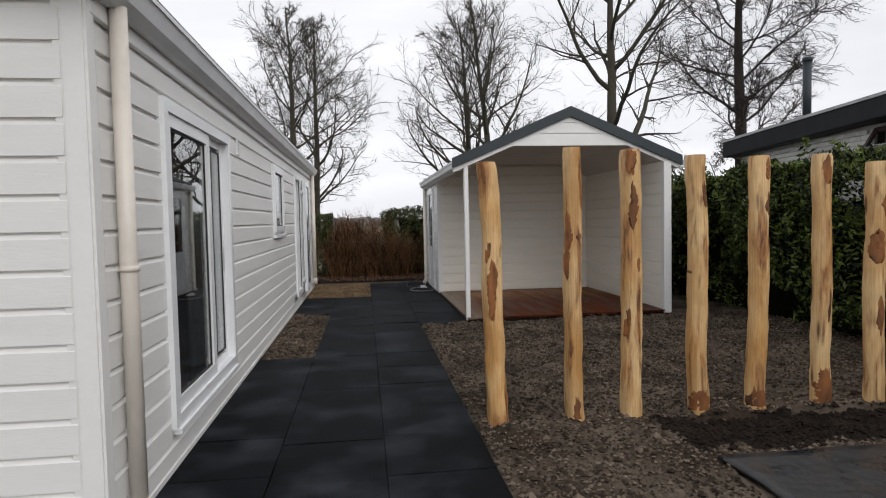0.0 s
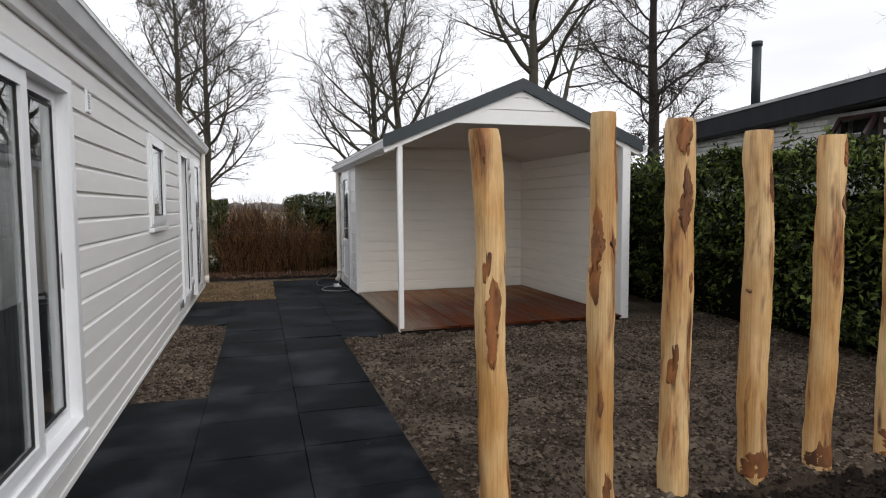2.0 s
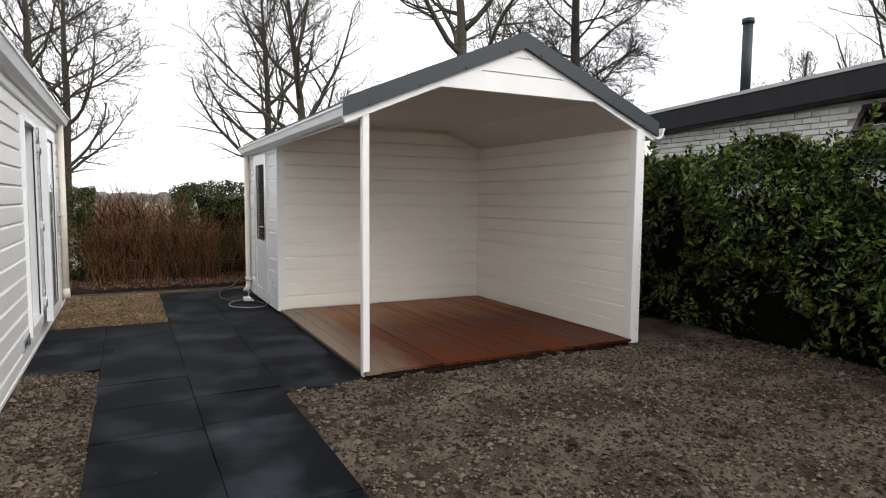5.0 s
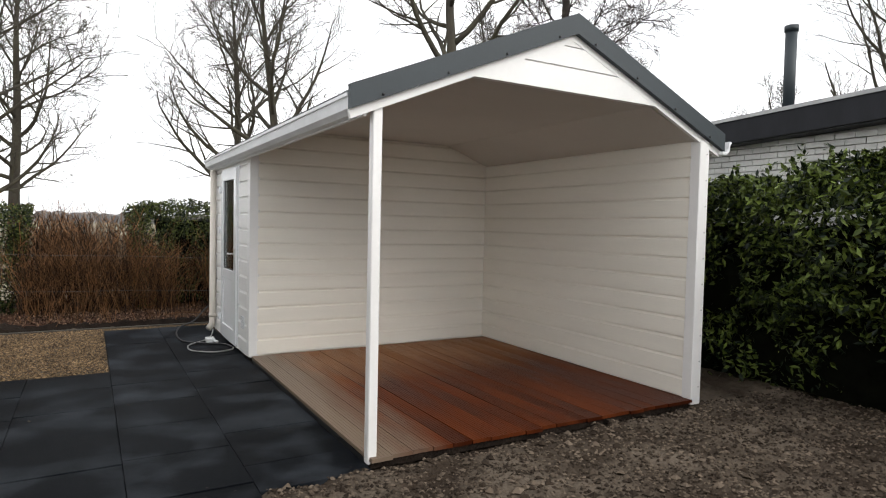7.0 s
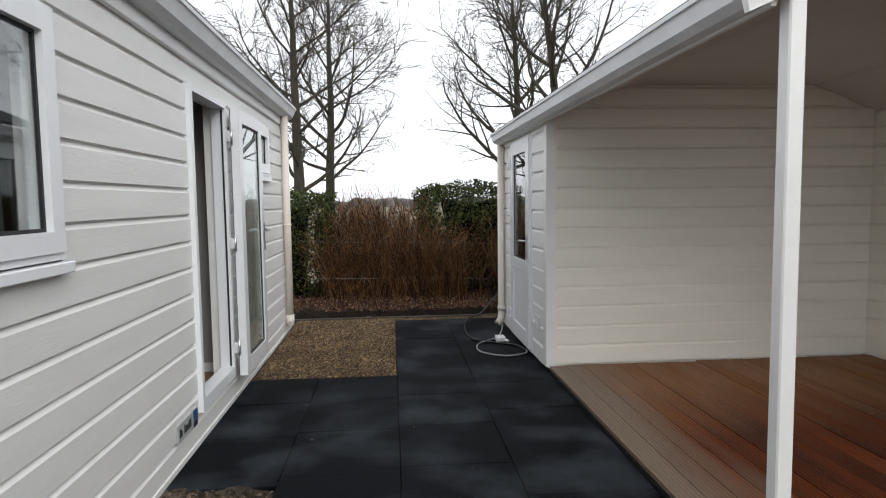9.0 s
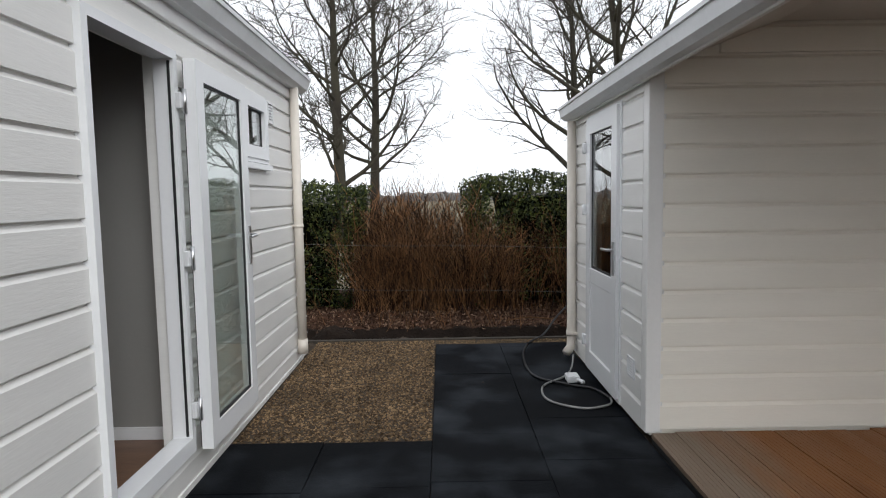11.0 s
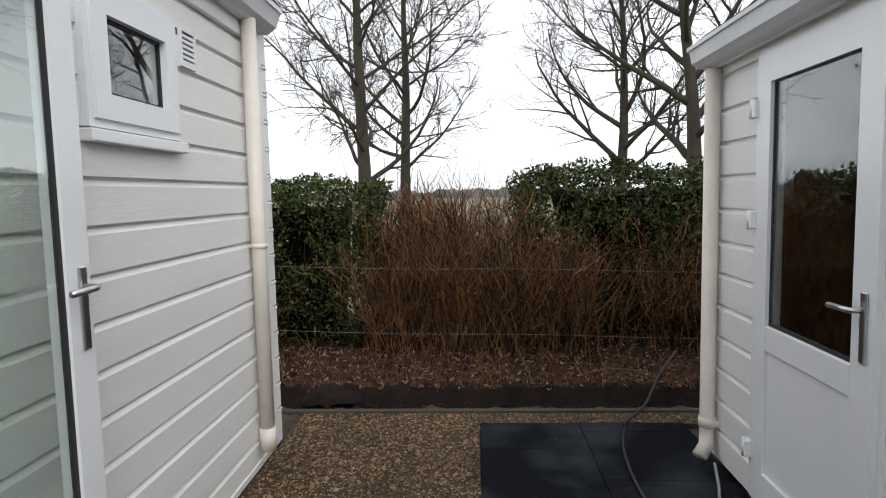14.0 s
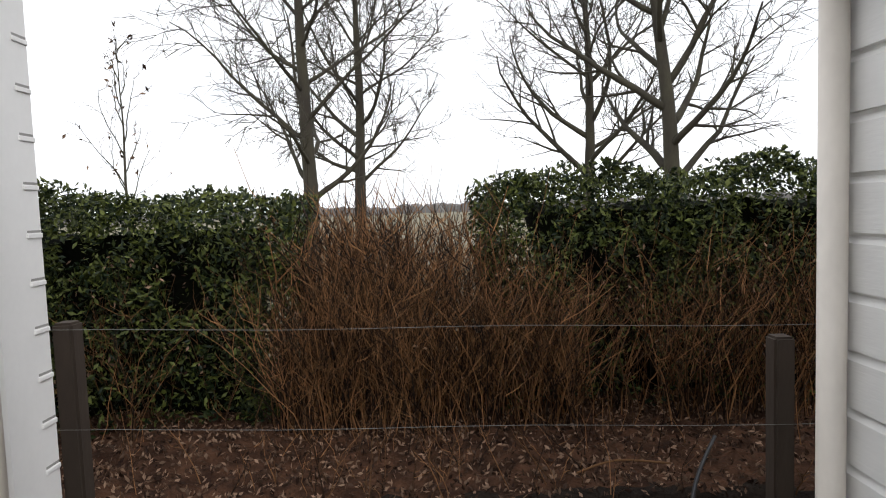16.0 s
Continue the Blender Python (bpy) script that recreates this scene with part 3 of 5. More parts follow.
wall_s = wall_body("wall", "x", 2.822, 2.93, -5.2, H - 0.13, 0.0, 2.52, [], CLAD, chalet)
boards(wall_s, "x", 2.822, -1, -5.2, H - 0.1, -0.019, 2.52, 0.161, [], CLAD)
wall_body("wall", "x", 13.80, 13.92, -5.2, H - 0.13, 0.0, 2.52, [], CLAD, chalet)
wall_body("wall", "y", -5.3, -5.2, 2.80, 13.80, 0.0, 2.52, [], CLAD, chalet)
bm = bmesh.new()
add_box(bm, H - 0.10, H + 0.008, 2.79, 2.89, 0.0, 2.52)
bmesh.ops.bevel(bm, geom=bm.edges[:], offset=0.012, segments=2, affect="EDGES")
part("corner_trim", bm, TRIM, chalet)
ct = box("corner_trim", H - 0.10, H + 0.006, 13.74, 13.985, 0.0, 2.52, TRIM, chalet, bevel=0.01)
z = 0.2
while z < 2.4:
    slot = box("slot", H + 0.002, H + 0.012, 13.90, 13.975, z, z + 0.016, TRIM, ct, "shallow moulded slot", bevel=0.002)
    # Raised grey bar: the slot's shaded upper edge, put in as colour.
    box("slot_gap", H + 0.002, H + 0.0075, 13.905, 13.972, z + 0.018, z + 0.026, GREYWALL, slot, bevel=0)
    z += 0.158
# low roof and its gutter
extrude_y("roof", [(-5.45, 2.54), (-1.02, 2.54), (-1.02, 2.60), (-3.2, 2.95), (-5.45, 2.60)], 2.55, 13.88, ROOFING, chalet)
extrude_y("gutter", [(H + 0.012, 2.44), (H + 0.06, 2.44), (H + 0.105, 2.475), (H + 0.135, 2.55), (H + 0.145, 2.55), (H + 0.145, 2.575), (H + 0.12, 2.575), (H + 0.10, 2.50), (H + 0.06, 2.465), (H + 0.012, 2.465)],
          2.5, 13.90, GUTTER, chalet, "white plastic gutter along the eave")
for y, b0 in ((3.04, 0.02), (13.60, 0.10)):
    pipe = tube("downpipe", [(H + 0.05, y, 2.45), (H + 0.05, y, b0 + 0.09)], 0.04, IVORY, chalet, "ivory plastic downpipe", 16)
    tube("socket", [(H + 0.05, y, b0 + 0.13), (H + 0.05, y, b0)], 0.046, IVORY, pipe, sides=16)
    tube("collar", [(H + 0.05, y, 1.235), (H + 0.05, y, 1.26)], 0.046, IVORY, pipe, sides=16)
    box("bracket", H - 0.01, H + 0.02, y - 0.02, y + 0.07, 1.235, 1.26, IVORY, pipe)

# sliding door
sl = tagged(new("sliding_door"), "white plastic sliding patio door with dark glass")
sl.parent = chalet
frame_y(sl, H - 0.10, H + 0.028, *SL, 0.075, PVC, "frame")
box("threshold", H - 0.01, H + 0.045, SL[0] + 0.03, SL[1] - 0.02, 0.205, 0.243, PVC, sl)
mid, lz0, lz1 = 4.76, SL[2] + 0.07, SL[3] - 0.07
frame_y(sl, H - 0.035, H + 0.012, SL[0] + 0.07, mid + 0.06, lz0, lz1, 0.085, PVC, "leaf")
pane_y(sl, H - 0.012, SL[0] + 0.155, mid - 0.025, lz0 + 0.085, lz1 - 0.085, DARKGLASS)
frame_y(sl, H - 0.075, H - 0.036, mid + 0.062, SL[1] - 0.07, lz0, lz1, 0.062, PVC, "leaf")
pane_y(sl, H - 0.045, mid + 0.125, SL[1] - 0.13, lz0 + 0.085, lz1 - 0.085, DARKGLASS)
box("handle", H - 0.06, H - 0.03, SL[1] - 0.11, SL[1] - 0.095, 1.05, 1.25, CHROME, sl, "slim metal pull handle")


def window(opening, label, fw, sill=True):
    w = tagged(new("window"), label)
    w.parent = chalet
    y0, y1, z0, z1 = opening
    frame_y(w, H - 0.09, H + 0.02, y0, y1, z0, z1, 0.05, PVC, "frame")
    frame_y(w, H - 0.05, H + 0.034, y0 + 0.028, y1 - 0.028, z0 + 0.028, z1 - 0.028, fw, PVC, "sash")
    e = 0.028 + fw
    pane_y(w, H - 0.0, y0 + e, y1 - e, z0 + e, z1 - e, DARKGLASS)
    if sill:
        box("sill", H - 0.02, H + 0.045, y0 - 0.02, y1 + 0.01, z0 - 0.05, z0 - 0.008, PVC, w)


window(WI, "white plastic casement window with dark glass", 0.075)
window(SW, "small white plastic bathroom window", 0.085)


def vent(parent, x, y0, y1, z0, z1, mat=PVC, out=1):
    v = tagged(new("vent"), "slatted wall vent")
    v.parent = parent
    frame_y(v, min(x, x + out * 0.014), max(x, x + out * 0.014), y0, y1, z0, z1, 0.012, mat)
    k = 6
    for i in range(k):
        z = z0 + 0.014 + (z1 - z0 - 0.028) * i / k
        box("slat", min(x, x + out * 0.011), max(x, x + out * 0.011), y0 + 0.012, y1 - 0.012, z, z + (z1 - z0) / k * 0.5, mat, v, bevel=0.001)
    box("backing", min(x - out * 0.004, x + out * 0.002), max(x - out * 0.004, x + out * 0.002), y0 + 0.01, y1 - 0.01, z0 + 0.01, z1 - 0.01, GASKET, v, bevel=0)


vent(chalet, H + 0.0, 12.90, 13.04, 2.07, 2.23)
vent(chalet, H + 0.0, 5.86, 5.96, 2.08, 2.22)
plate = box("name_plate", H - 0.005, H + 0.012, 10.02, 10.36, 0.155, 0.265, ZINC, chalet, "grey metal name plate with worn dark lettering")
box("sticker", H + 0.0125, H + 0.0155, 10.285, 10.355, 0.19, 0.262, STICKER, plate, "small blue emblem", bevel=0)
box("dark_panel", H + 0.0125, H + 0.0150, 10.285, 10.355, 0.158, 0.188, GASKET, plate, bevel=0)
for ya, yb, zb in ((10.045, 10.065, 0.235), (10.07, 10.085, 0.222), (10.12, 10.14, 0.235), (10.147, 10.165, 0.222), (10.172, 10.19, 0.222), (10.197, 10.215, 0.235), (10.222, 10.24, 0.235)):
    box("lettering", H + 0.0121, H + 0.0135, ya, yb, 0.185, zb, GASKET, plate, "dark letter bar", bevel=0)

# entrance: frame, open leaf folded back against the wall
ent = tagged(new("entrance_door"), "white glazed entrance door, open and folded back on the wall")
ent.parent = chalet
frame_y(ent, H - 0.07, H + 0.03, *OP, 0.042, PVC, "frame", "white plastic door frame", 0.08)
X0, X1 = H + 0.055, H + 0.115
LY0, LY1, LZ0, LZ1 = 11.25, 12.03, 0.20, 2.19
leaf = frame_y(ent, X0, X1, LY0, LY1, LZ0, LZ1, 0.10, PVC, "leaf", "glazed door leaf", 0.12)
pane_y(leaf, (X0 + X1) / 2 + 0.012, LY0 + 0.10, LY1 - 0.10, LZ0 + 0.12, LZ1 - 0.10, CLEARGLASS)
for z in (0.42, 1.20, 1.98):
    hg = box("hinge", H + 0.03, H + 0.055, 11.20, 11.235, z - 0.04, z + 0.04, GUTTER, ent)
    tube("pin", [(H + 0.06, 11.24, z - 0.06), (H + 0.06, 11.24, z + 0.06)], 0.011, CHROME, hg)


def handle(parent, x, y, z, out, toward):
    pl = box("handle_plate", min(x, x + out * 0.012), max(x, x + out * 0.012), y - 0.016, y + 0.016, z - 0.16, z + 0.08, CHROME, parent, "metal lever handle")
    tube("lever", [(x + out * 0.01, y, z + 0.02), (x + out * 0.05, y, z + 0.02), (x + out * 0.055, y + toward * 0.02, z + 0.02), (x + out * 0.055, y + toward * 0.12, z + 0.018)], 0.010, CHROME, pl)


box("seal", X0 - 0.006, X0 - 0.001, LY0 + 0.004, LY0 + 0.02, LZ0 + 0.01, LZ1 - 0.01, GASKET, leaf, "black rubber seal", bevel=0)
box("seal", X0 - 0.006, X0 - 0.001, LY1 - 0.02, LY1 - 0.004, LZ0 + 0.01, LZ1 - 0.01, GASKET, leaf, "black rubber seal", bevel=0)
for yy in (OP[0] + 0.043, OP[1] - 0.049):
    box("seal", H + 0.0, H + 0.012, yy, yy + 0.006, OP[2] + 0.09, OP[3] - 0.05, GASKET, ent, "black rubber seal", bevel=0)
handle(leaf, X1, LY1 - 0.045, 1.25, 1, -1)

# rooms behind the openings
box("interior_floor", -5.2, H - 0.13, 2.93, 13.79, 0.10, 0.20, WOODFLOOR, chalet, "brown laminate floor", bevel=0)
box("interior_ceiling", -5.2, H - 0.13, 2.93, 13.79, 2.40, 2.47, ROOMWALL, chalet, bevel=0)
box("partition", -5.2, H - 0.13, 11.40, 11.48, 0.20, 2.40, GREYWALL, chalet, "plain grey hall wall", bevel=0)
box("skirting", -5.2, H - 0.135, 11.385, 11.399, 0.20, 0.27, PVC, chalet, bevel=0.002)
box("partition", -5.2, H - 0.13, 10.28, 10.36, 0.20, 2.40, GREYWALL, chalet, bevel=0)
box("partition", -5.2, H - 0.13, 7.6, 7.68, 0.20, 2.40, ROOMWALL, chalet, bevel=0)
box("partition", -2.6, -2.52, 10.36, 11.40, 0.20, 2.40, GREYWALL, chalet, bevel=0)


def curtain(y0, y1, z0, z1, x, name="curtain"):
    v, f = [], []
    k = 60
    for i in range(k + 1):
        y = y0 + (y1 - y0) * i / k
        dx = 0.022 * math.sin(i * 0.95) + 0.008 * math.sin(i * 2.3)
        v += [(x + dx, y, z0), (x + dx * 0.8, y, z1)]
    for i in range(k):
        f.append((2 * i, 2 * i + 2, 2 * i + 3, 2 * i + 1))
    c = raw(name, v, f, CURTAIN, None, smooth=True)
    md = c.modifiers.new("thick", "SOLIDIFY")
    md.thickness = 0.004
    c.parent = chalet
    c["label"] = "grey pleated curtain"


curtain(4.95, 5.5, 0.22, 2.3, H - 0.22)
curtain(8.0, 8.35, 1.0, 2.3, H - 0.22)
curtain(8.62, 8.98, 1.0, 2.3, H - 0.22)
sofa = thing("sofa", "dark upholstered sofa inside the living room", "sofa")
for nm, b in (("seat", (-3.2, -2.3, 4.2, 6.2, 0.24, 0.62)), ("backrest", (-3.42, -3.2, 4.2, 6.2, 0.24, 1.02)), ("armrest", (-3.2, -2.3, 4.0, 4.2, 0.24, 0.8)), ("armrest", (-3.2, -2.3, 6.2, 6.4, 0.24, 0.8)), ("base", (-3.4, -2.3, 4.0, 6.4, 0.20, 0.239))):
    box(nm, *b, SOFA, sofa, bevel=0.02 if nm != "base" else 0.005)

# ---- shed with canopy ----
shed = thing("garden_shed", "white board-clad garden shed with an open canopy and gabled roof", "shed")
SX0, SX1, FY, RY, BY = 1.39, 4.46, 8.55, 11.78, 13.80
AX, AZ = 2.95, 3.00
DO = (12.295, 13.24, 0.03, 2.11)
sw_w = wall_body("wall", "y", SX0 + 0.022, SX0 + 0.10, RY, BY, 0.02, 2.20, [(DO[0] + 0.02, DO[1] - 0.02, DO[2], DO[3] - 0.02)], CLAD, shed)
boards(sw_w, "y", SX0 + 0.022, -1, RY + 0.09, BY - 0.06, 0.03, 2.20, 0.172, [DO], CLAD)
box("corner_trim", SX0 - 0.004, SX0 + 0.09, RY - 0.004, RY + 0.09, 0.03, 2.22, TRIM, shed, bevel=0.006)
box("corner_trim", SX0 - 0.004, SX0 + 0.09, BY - 0.07, BY + 0.02, 0.03, 2.22, TRIM, shed, bevel=0.006)
back_w = wall_body("wall", "x", RY + 0.022, RY + 0.10, SX0 + 0.10, SX1 - 0.1, 0.02, 2.25, [], CREAM, shed)
boards(back_w, "x", RY + 0.022, -1, SX0 + 0.07, SX1 - 0.085, 0.055, 2.29, 0.172, [], CREAM, 0.0245)
boards(back_w, "x", RY + 0.022, -1, AX - 1.15, AX + 1.15, 2.291, 2.46, 0.172, [], CREAM, 0.0245)
extrude_y("gable_wall", [(SX0 + 0.10, 2.25), (SX1 - 0.1, 2.25), (SX1 - 0.1, 2.31), (AX, AZ - 0.05), (SX0 + 0.10, 2.31)], RY + 0.022, RY + 0.10, CREAM, shed)
right_w = wall_body("wall", "y", SX1 - 0.078, SX1, FY + 0.02, BY, 0.0, 2.20, [], CREAM, shed)
boards(right_w, "y", SX1 - 0.078, -1, FY + 0.10, RY + 0.0, 0.055, 2.26, 0.172, [], CREAM, 0.022)
wall_body("wall", "x", BY - 0.08, BY - 0.003, SX0 + 0.10, SX1 - 0.08, 0.0, 2.24, [], CLAD, shed)
ctr = box("corner_trim", SX1 - 0.105, SX1 + 0.012, FY, FY + 0.10, 0.0, 2.24, TRIM, shed, bevel=0.006)
for i in range(10):
    tube("screw", [(SX1 - 0.02, FY + 0.001, 0.15 + i * 0.22), (SX1 - 0.02, FY - 0.004, 0.15 + i * 0.22)], 0.006, ZINC, ctr, sides=8)
box("post", 1.400, 1.462, 8.575, 8.637, 0.0, 2.215, TRIM, shed, "square white canopy post", bevel=0.006)


def slope(x):
    """The roof's upper side."""
    return AZ - abs(x - AX) * 0.42


L0, R0 = 1.23, 4.63
for side, xa in ((-1, L0), (1, R0)):
    xr = xa - side * 0.07
    extrude_y("roof_sheet", [(xr, slope(xr)), (AX, AZ), (AX, AZ - 0.03), (xr, slope(xr) - 0.03)], 8.560, 13.75, ROOFING, shed)
    vg = extrude_y("verge", [(xa, slope(xa) + 0.02), (AX, AZ + 0.02), (AX, AZ - 0.125), (xa, slope(xa) - 0.125)], 8.520, 8.558, ANTHRACITE, shed, "anthracite steel verge trim")
    for i in range(4):
        x = xa + (AX - xa) * (0.12 + i * 0.26)
        z = slope(x) - 0.105
        tube("screw", [(x, 8.521, z), (x, 8.512, z)], 0.009, GASKET, vg, sides=8)
    extrude_y("rake_board", [(xa, slope(xa) - 0.10), (AX - side * -0.0, AZ - 0.10), (AX, AZ - 0.175), (xa + (0.02 if side < 0 else -0.02), slope(xa) - 0.175)], 8.560, 8.590, TRIM, shed)
    # sloping part of the boarded ceiling
    xi = AX + side * 0.83
    zi = 2.465
    xo = SX0 - 0.0 if side < 0 else SX1 - 0.08
    zo = zi - (abs(xo - AX) - 0.83) * 0.37
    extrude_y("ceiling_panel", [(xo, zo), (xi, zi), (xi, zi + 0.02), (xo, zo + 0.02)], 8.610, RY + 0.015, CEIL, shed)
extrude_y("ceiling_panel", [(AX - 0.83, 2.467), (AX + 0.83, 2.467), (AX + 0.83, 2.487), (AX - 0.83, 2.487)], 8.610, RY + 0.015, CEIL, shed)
extrude_y("gable_panel", [(AX - 0.89, 2.465), (AX + 0.89, 2.465), (AX + 0.55, 2.632), (AX - 0.55, 2.632)], 8.561, 8.610, TRIM, shed, "white gable board")
extrude_y("gable_panel", [(AX - 0.50, 2.644), (AX + 0.50, 2.644), (AX + 0.19, 2.782), (AX - 0.19, 2.782)], 8.563, 8.610, TRIM, shed, "white gable board")
extrude_y("gable_panel", [(AX - 0.16, 2.792), (AX + 0.16, 2.792), (AX + 0.01, 2.850), (AX - 0.01, 2.850)], 8.565, 8.610, TRIM, shed, "white gable board")
extrude_y("gable_backing", [(AX - 0.55, 2.610), (AX + 0.55, 2.610), (AX + 0.02, 2.850), (AX - 0.02, 2.850)], 8.588, 8.608, TRIM, shed)
for side, xg in ((-1, L0 + 0.11), (1, R0 - 0.03)):
    s = side
    extrude_y("gutter", [(xg, 2.14), (xg + s * 0.05, 2.143), (xg + s * 0.085, 2.17), (xg + s * 0.10, 2.235), (xg + s * 0.112, 2.235), (xg + s * 0.112, 2.255), (xg + s * 0.085, 2.255), (xg + s * 0.07, 2.19), (xg + s * 0.045, 2.165), (xg, 2.16)],
              8.580 if s < 0 else 8.515, 13.77, GUTTER, shed, "white plastic gutter")
    extrude_y("fascia_board", [(xg, 2.13), (xg - s * 0.02, 2.13), (xg - s * 0.02, 2.23), (xg, 2.23)], 8.590, 13.76, TRIM, shed)
    xin = SX0 + 0.02 if s < 0 else SX1 - 0.0
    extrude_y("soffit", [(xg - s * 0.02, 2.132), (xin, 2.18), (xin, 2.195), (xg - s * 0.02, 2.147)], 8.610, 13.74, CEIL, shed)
dp = tube("downpipe", [(SX0 - 0.05, 13.69, 2.13), (SX0 - 0.05, 13.69, 0.16), (SX0 - 0.06, 13.67, 0.10), (SX0 - 0.11, 13.63, 0.05)], 0.04, IVORY, shed, "ivory plastic downpipe", 16)
tube("collar", [(SX0 - 0.05, 13.69, 0.20), (SX0 - 0.05, 13.69, 0.25)], 0.047, IVORY, dp, sides=16)
box("bracket", SX0 - 0.04, SX0 + 0.01, 13.64, 13.67, 0.21, 0.235, IVORY, dp)

sd = tagged(new("shed_door"), "white plastic shed door with a dark upper pane, closed")
sd.parent = shed
frame_y(sd, SX0 - 0.012, SX0 + 0.08, *DO, 0.05, PVC, "frame", "", 0.03)
dl = frame_y(sd, SX0 - 0.034, SX0 + 0.03, DO[0] + 0.035, DO[1] - 0.035, 0.06, 2.085, 0.125, PVC, "leaf", "", 0.15)
box("middle_rail", SX0 - 0.033, SX0 + 0.029, DO[0] + 0.16, DO[1] - 0.16, 0.78, 0.895, PVC, dl)
box("lower_panel", SX0 - 0.02, SX0 + 0.02, DO[0] + 0.16, DO[1] - 0.16, 0.21, 0.78, PVC, dl)
pane_y(dl, SX0 - 0.012, DO[0] + 0.16, DO[1] - 0.16, 0.895, 1.965, DARKGLASS)
handle(dl, SX0 - 0.034, DO[0] + 0.085, 1.08, -1, 1)
for z in (0.28, 1.36, 1.86):
    hg = box("hinge", SX0 - 0.055, SX0 - 0.012, DO[1] - 0.055, DO[1] + 0.0, z - 0.04, z + 0.04, PVC, sd)
    tube("pin", [(SX0 - 0.05, DO[1] - 0.02, z - 0.045), (SX0 - 0.05, DO[1] - 0.02, z + 0.045)], 0.012, PVC, hg)
vent(shed, SX0 + 0.002, 11.98, 12.13, 0.30, 0.43, PVC, -1)
# Added black panels behind the door pane; their colour makes the inside look unlit.
box("interior_wall", SX0 + 0.9, SX0 + 0.95, RY + 0.1, BY - 0.09, 0.02, 2.4, GASKET, shed, "black panel standing in for the unlit shed interior", bevel=0)

box("interior_lining", SX0 + 0.11, SX0 + 0.89, BY - 0.12, BY - 0.09, 0.02, 2.3, GASKET, shed, "black panel standing in for the unlit shed interior", bevel=0)
box("interior_lining", SX0 + 0.11, SX0 + 0.89, RY + 0.11, RY + 0.14, 0.02, 2.3, GASKET, shed, "black panel standing in for the unlit shed interior", bevel=0)
box("interior_floor", SX0 + 0.11, SX0 + 0.89, RY + 0.15, BY - 0.13, 0.0, 0.03, GASKET, shed, "black panel in place of the unlit shed floor", bevel=0)

# ---- terrace deck ----
deck = thing("terrace_deck", "red-brown hardwood deck, wet in front and weathered at the open side", "deck")
box("joist", 1.42, 4.36, 8.57, 8.61, -0.03, 0.02, DARKSOIL, deck)
# Black sheet painted as the shade that shows in the plank gaps.
box("underlay", 1.415, 4.365, 8.62, 11.74, -0.02, 0.012, GASKET, deck, "black sheet standing in for the shade under the planks", bevel=0)
PW = 0.148
n_pl = int((4.37 - 1.41) / PW)


def plank_mesh(w, d):
    """A grooved plank along y."""
    k = 6
    prof = [(-w / 2 + 0.0018, -0.025)]
    for i in range(k):
        a = -w / 2 + 0.0018 + (w - 0.0036) * i / k
        b = -w / 2 + 0.0018 + (w - 0.0036) * (i + 1) / k
        prof += [(a + (0.0015 if i else 0.0012), 0.0), (b - 0.0025, 0.0), (b - 0.0005, -0.002)] if i < k - 1 else [(a + 0.0015, 0.0), (b - 0.0012, 0.0)]
    prof.append((w / 2 - 0.0018, -0.025))
    kk = len(prof)
    me = bpy.data.meshes.new("plank")
    vs = [(x, -d / 2, z) for x, z in prof] + [(x, d / 2, z) for x, z in prof]
    fs = [(i, i + 1, kk + i + 1, kk + i) for i in range(kk - 1)] + [tuple(range(kk)), tuple(range(kk, 2 * kk))[::-1]]
    me.from_pydata(vs, [], fs)
    me.update()
    return me


wet = plank_mesh(PW, 3.2)
wet.materials.append(DECK)
for i in range(n_pl):
    p = new("plank", wet)
    p.parent = deck
    p.matrix_basis = pose(1.41 + PW * (i + 0.5), 8.555 + 1.6 + rnd.uniform(-0.02, 0.008), 0.048 + rnd.uniform(-0.0015, 0.0015))

# ---- pole fence ----
POLES = [(0.905, 1.84), (1.46, 1.94), (1.885, 1.92), (2.415, 1.88), (2.88, 1.87), (3.40, 1.88), (3.83, 1.82), (4.34, 1.86), (4.82, 1.9)]
LEANS = [0.035, 0, 0, 0.01, 0, 0.01, 0, 0.01, 0]
# left-over bark on each pole: lower and upper height, place across the front, half width
BARKS = {0: [(1.70, 1.84, -0.35, 0.22), (1.15, 1.27, -0.4, 0.2), (0.74, 1.16, -0.05, 0.36), (1.18, 1.26, 0.8, 0.1)],
         1: [(1.0, 1.5, -0.75, 0.5), (1.5, 1.86, 0.8, 0.22), (1.28, 1.33, 0.5, 0.25), (0.45, 0.58, -0.3, 0.16), (0.0, 0.16, 0.3, 0.4)],
         2: [(1.74, 1.92, -0.2, 0.42), (1.34, 1.68, 0.05, 0.42), (1.05, 1.14, 0.45, 0.14), (0.58, 0.76, -0.55, 0.3)],
         3: [(1.50, 1.68, 0.65, 0.32), (0.0, 0.15, 0.1, 1.3)],
         4: [(1.70, 1.85, 0.65, 0.3), (1.44, 1.60, 0.6, 0.26), (0.0, 0.13, -0.1, 1.3)],
         5: [(1.66, 1.87, 0.2, 0.45), (0.62, 0.85, 0.4, 0.2), (0.0, 0.26, 0.1, 1.2)],
         6: [(1.05, 1.3, -0.1, 0.9), (1.4, 1.55, 0.5, 0.3), (0.5, 0.8, 0.2, 0.35)],
         7: [(1.2, 1.5, 0.0, 0.5), (0.0, 0.2, 0.0, 1.2)], 8: [(0.9, 1.3, 0.2, 0.5)]}


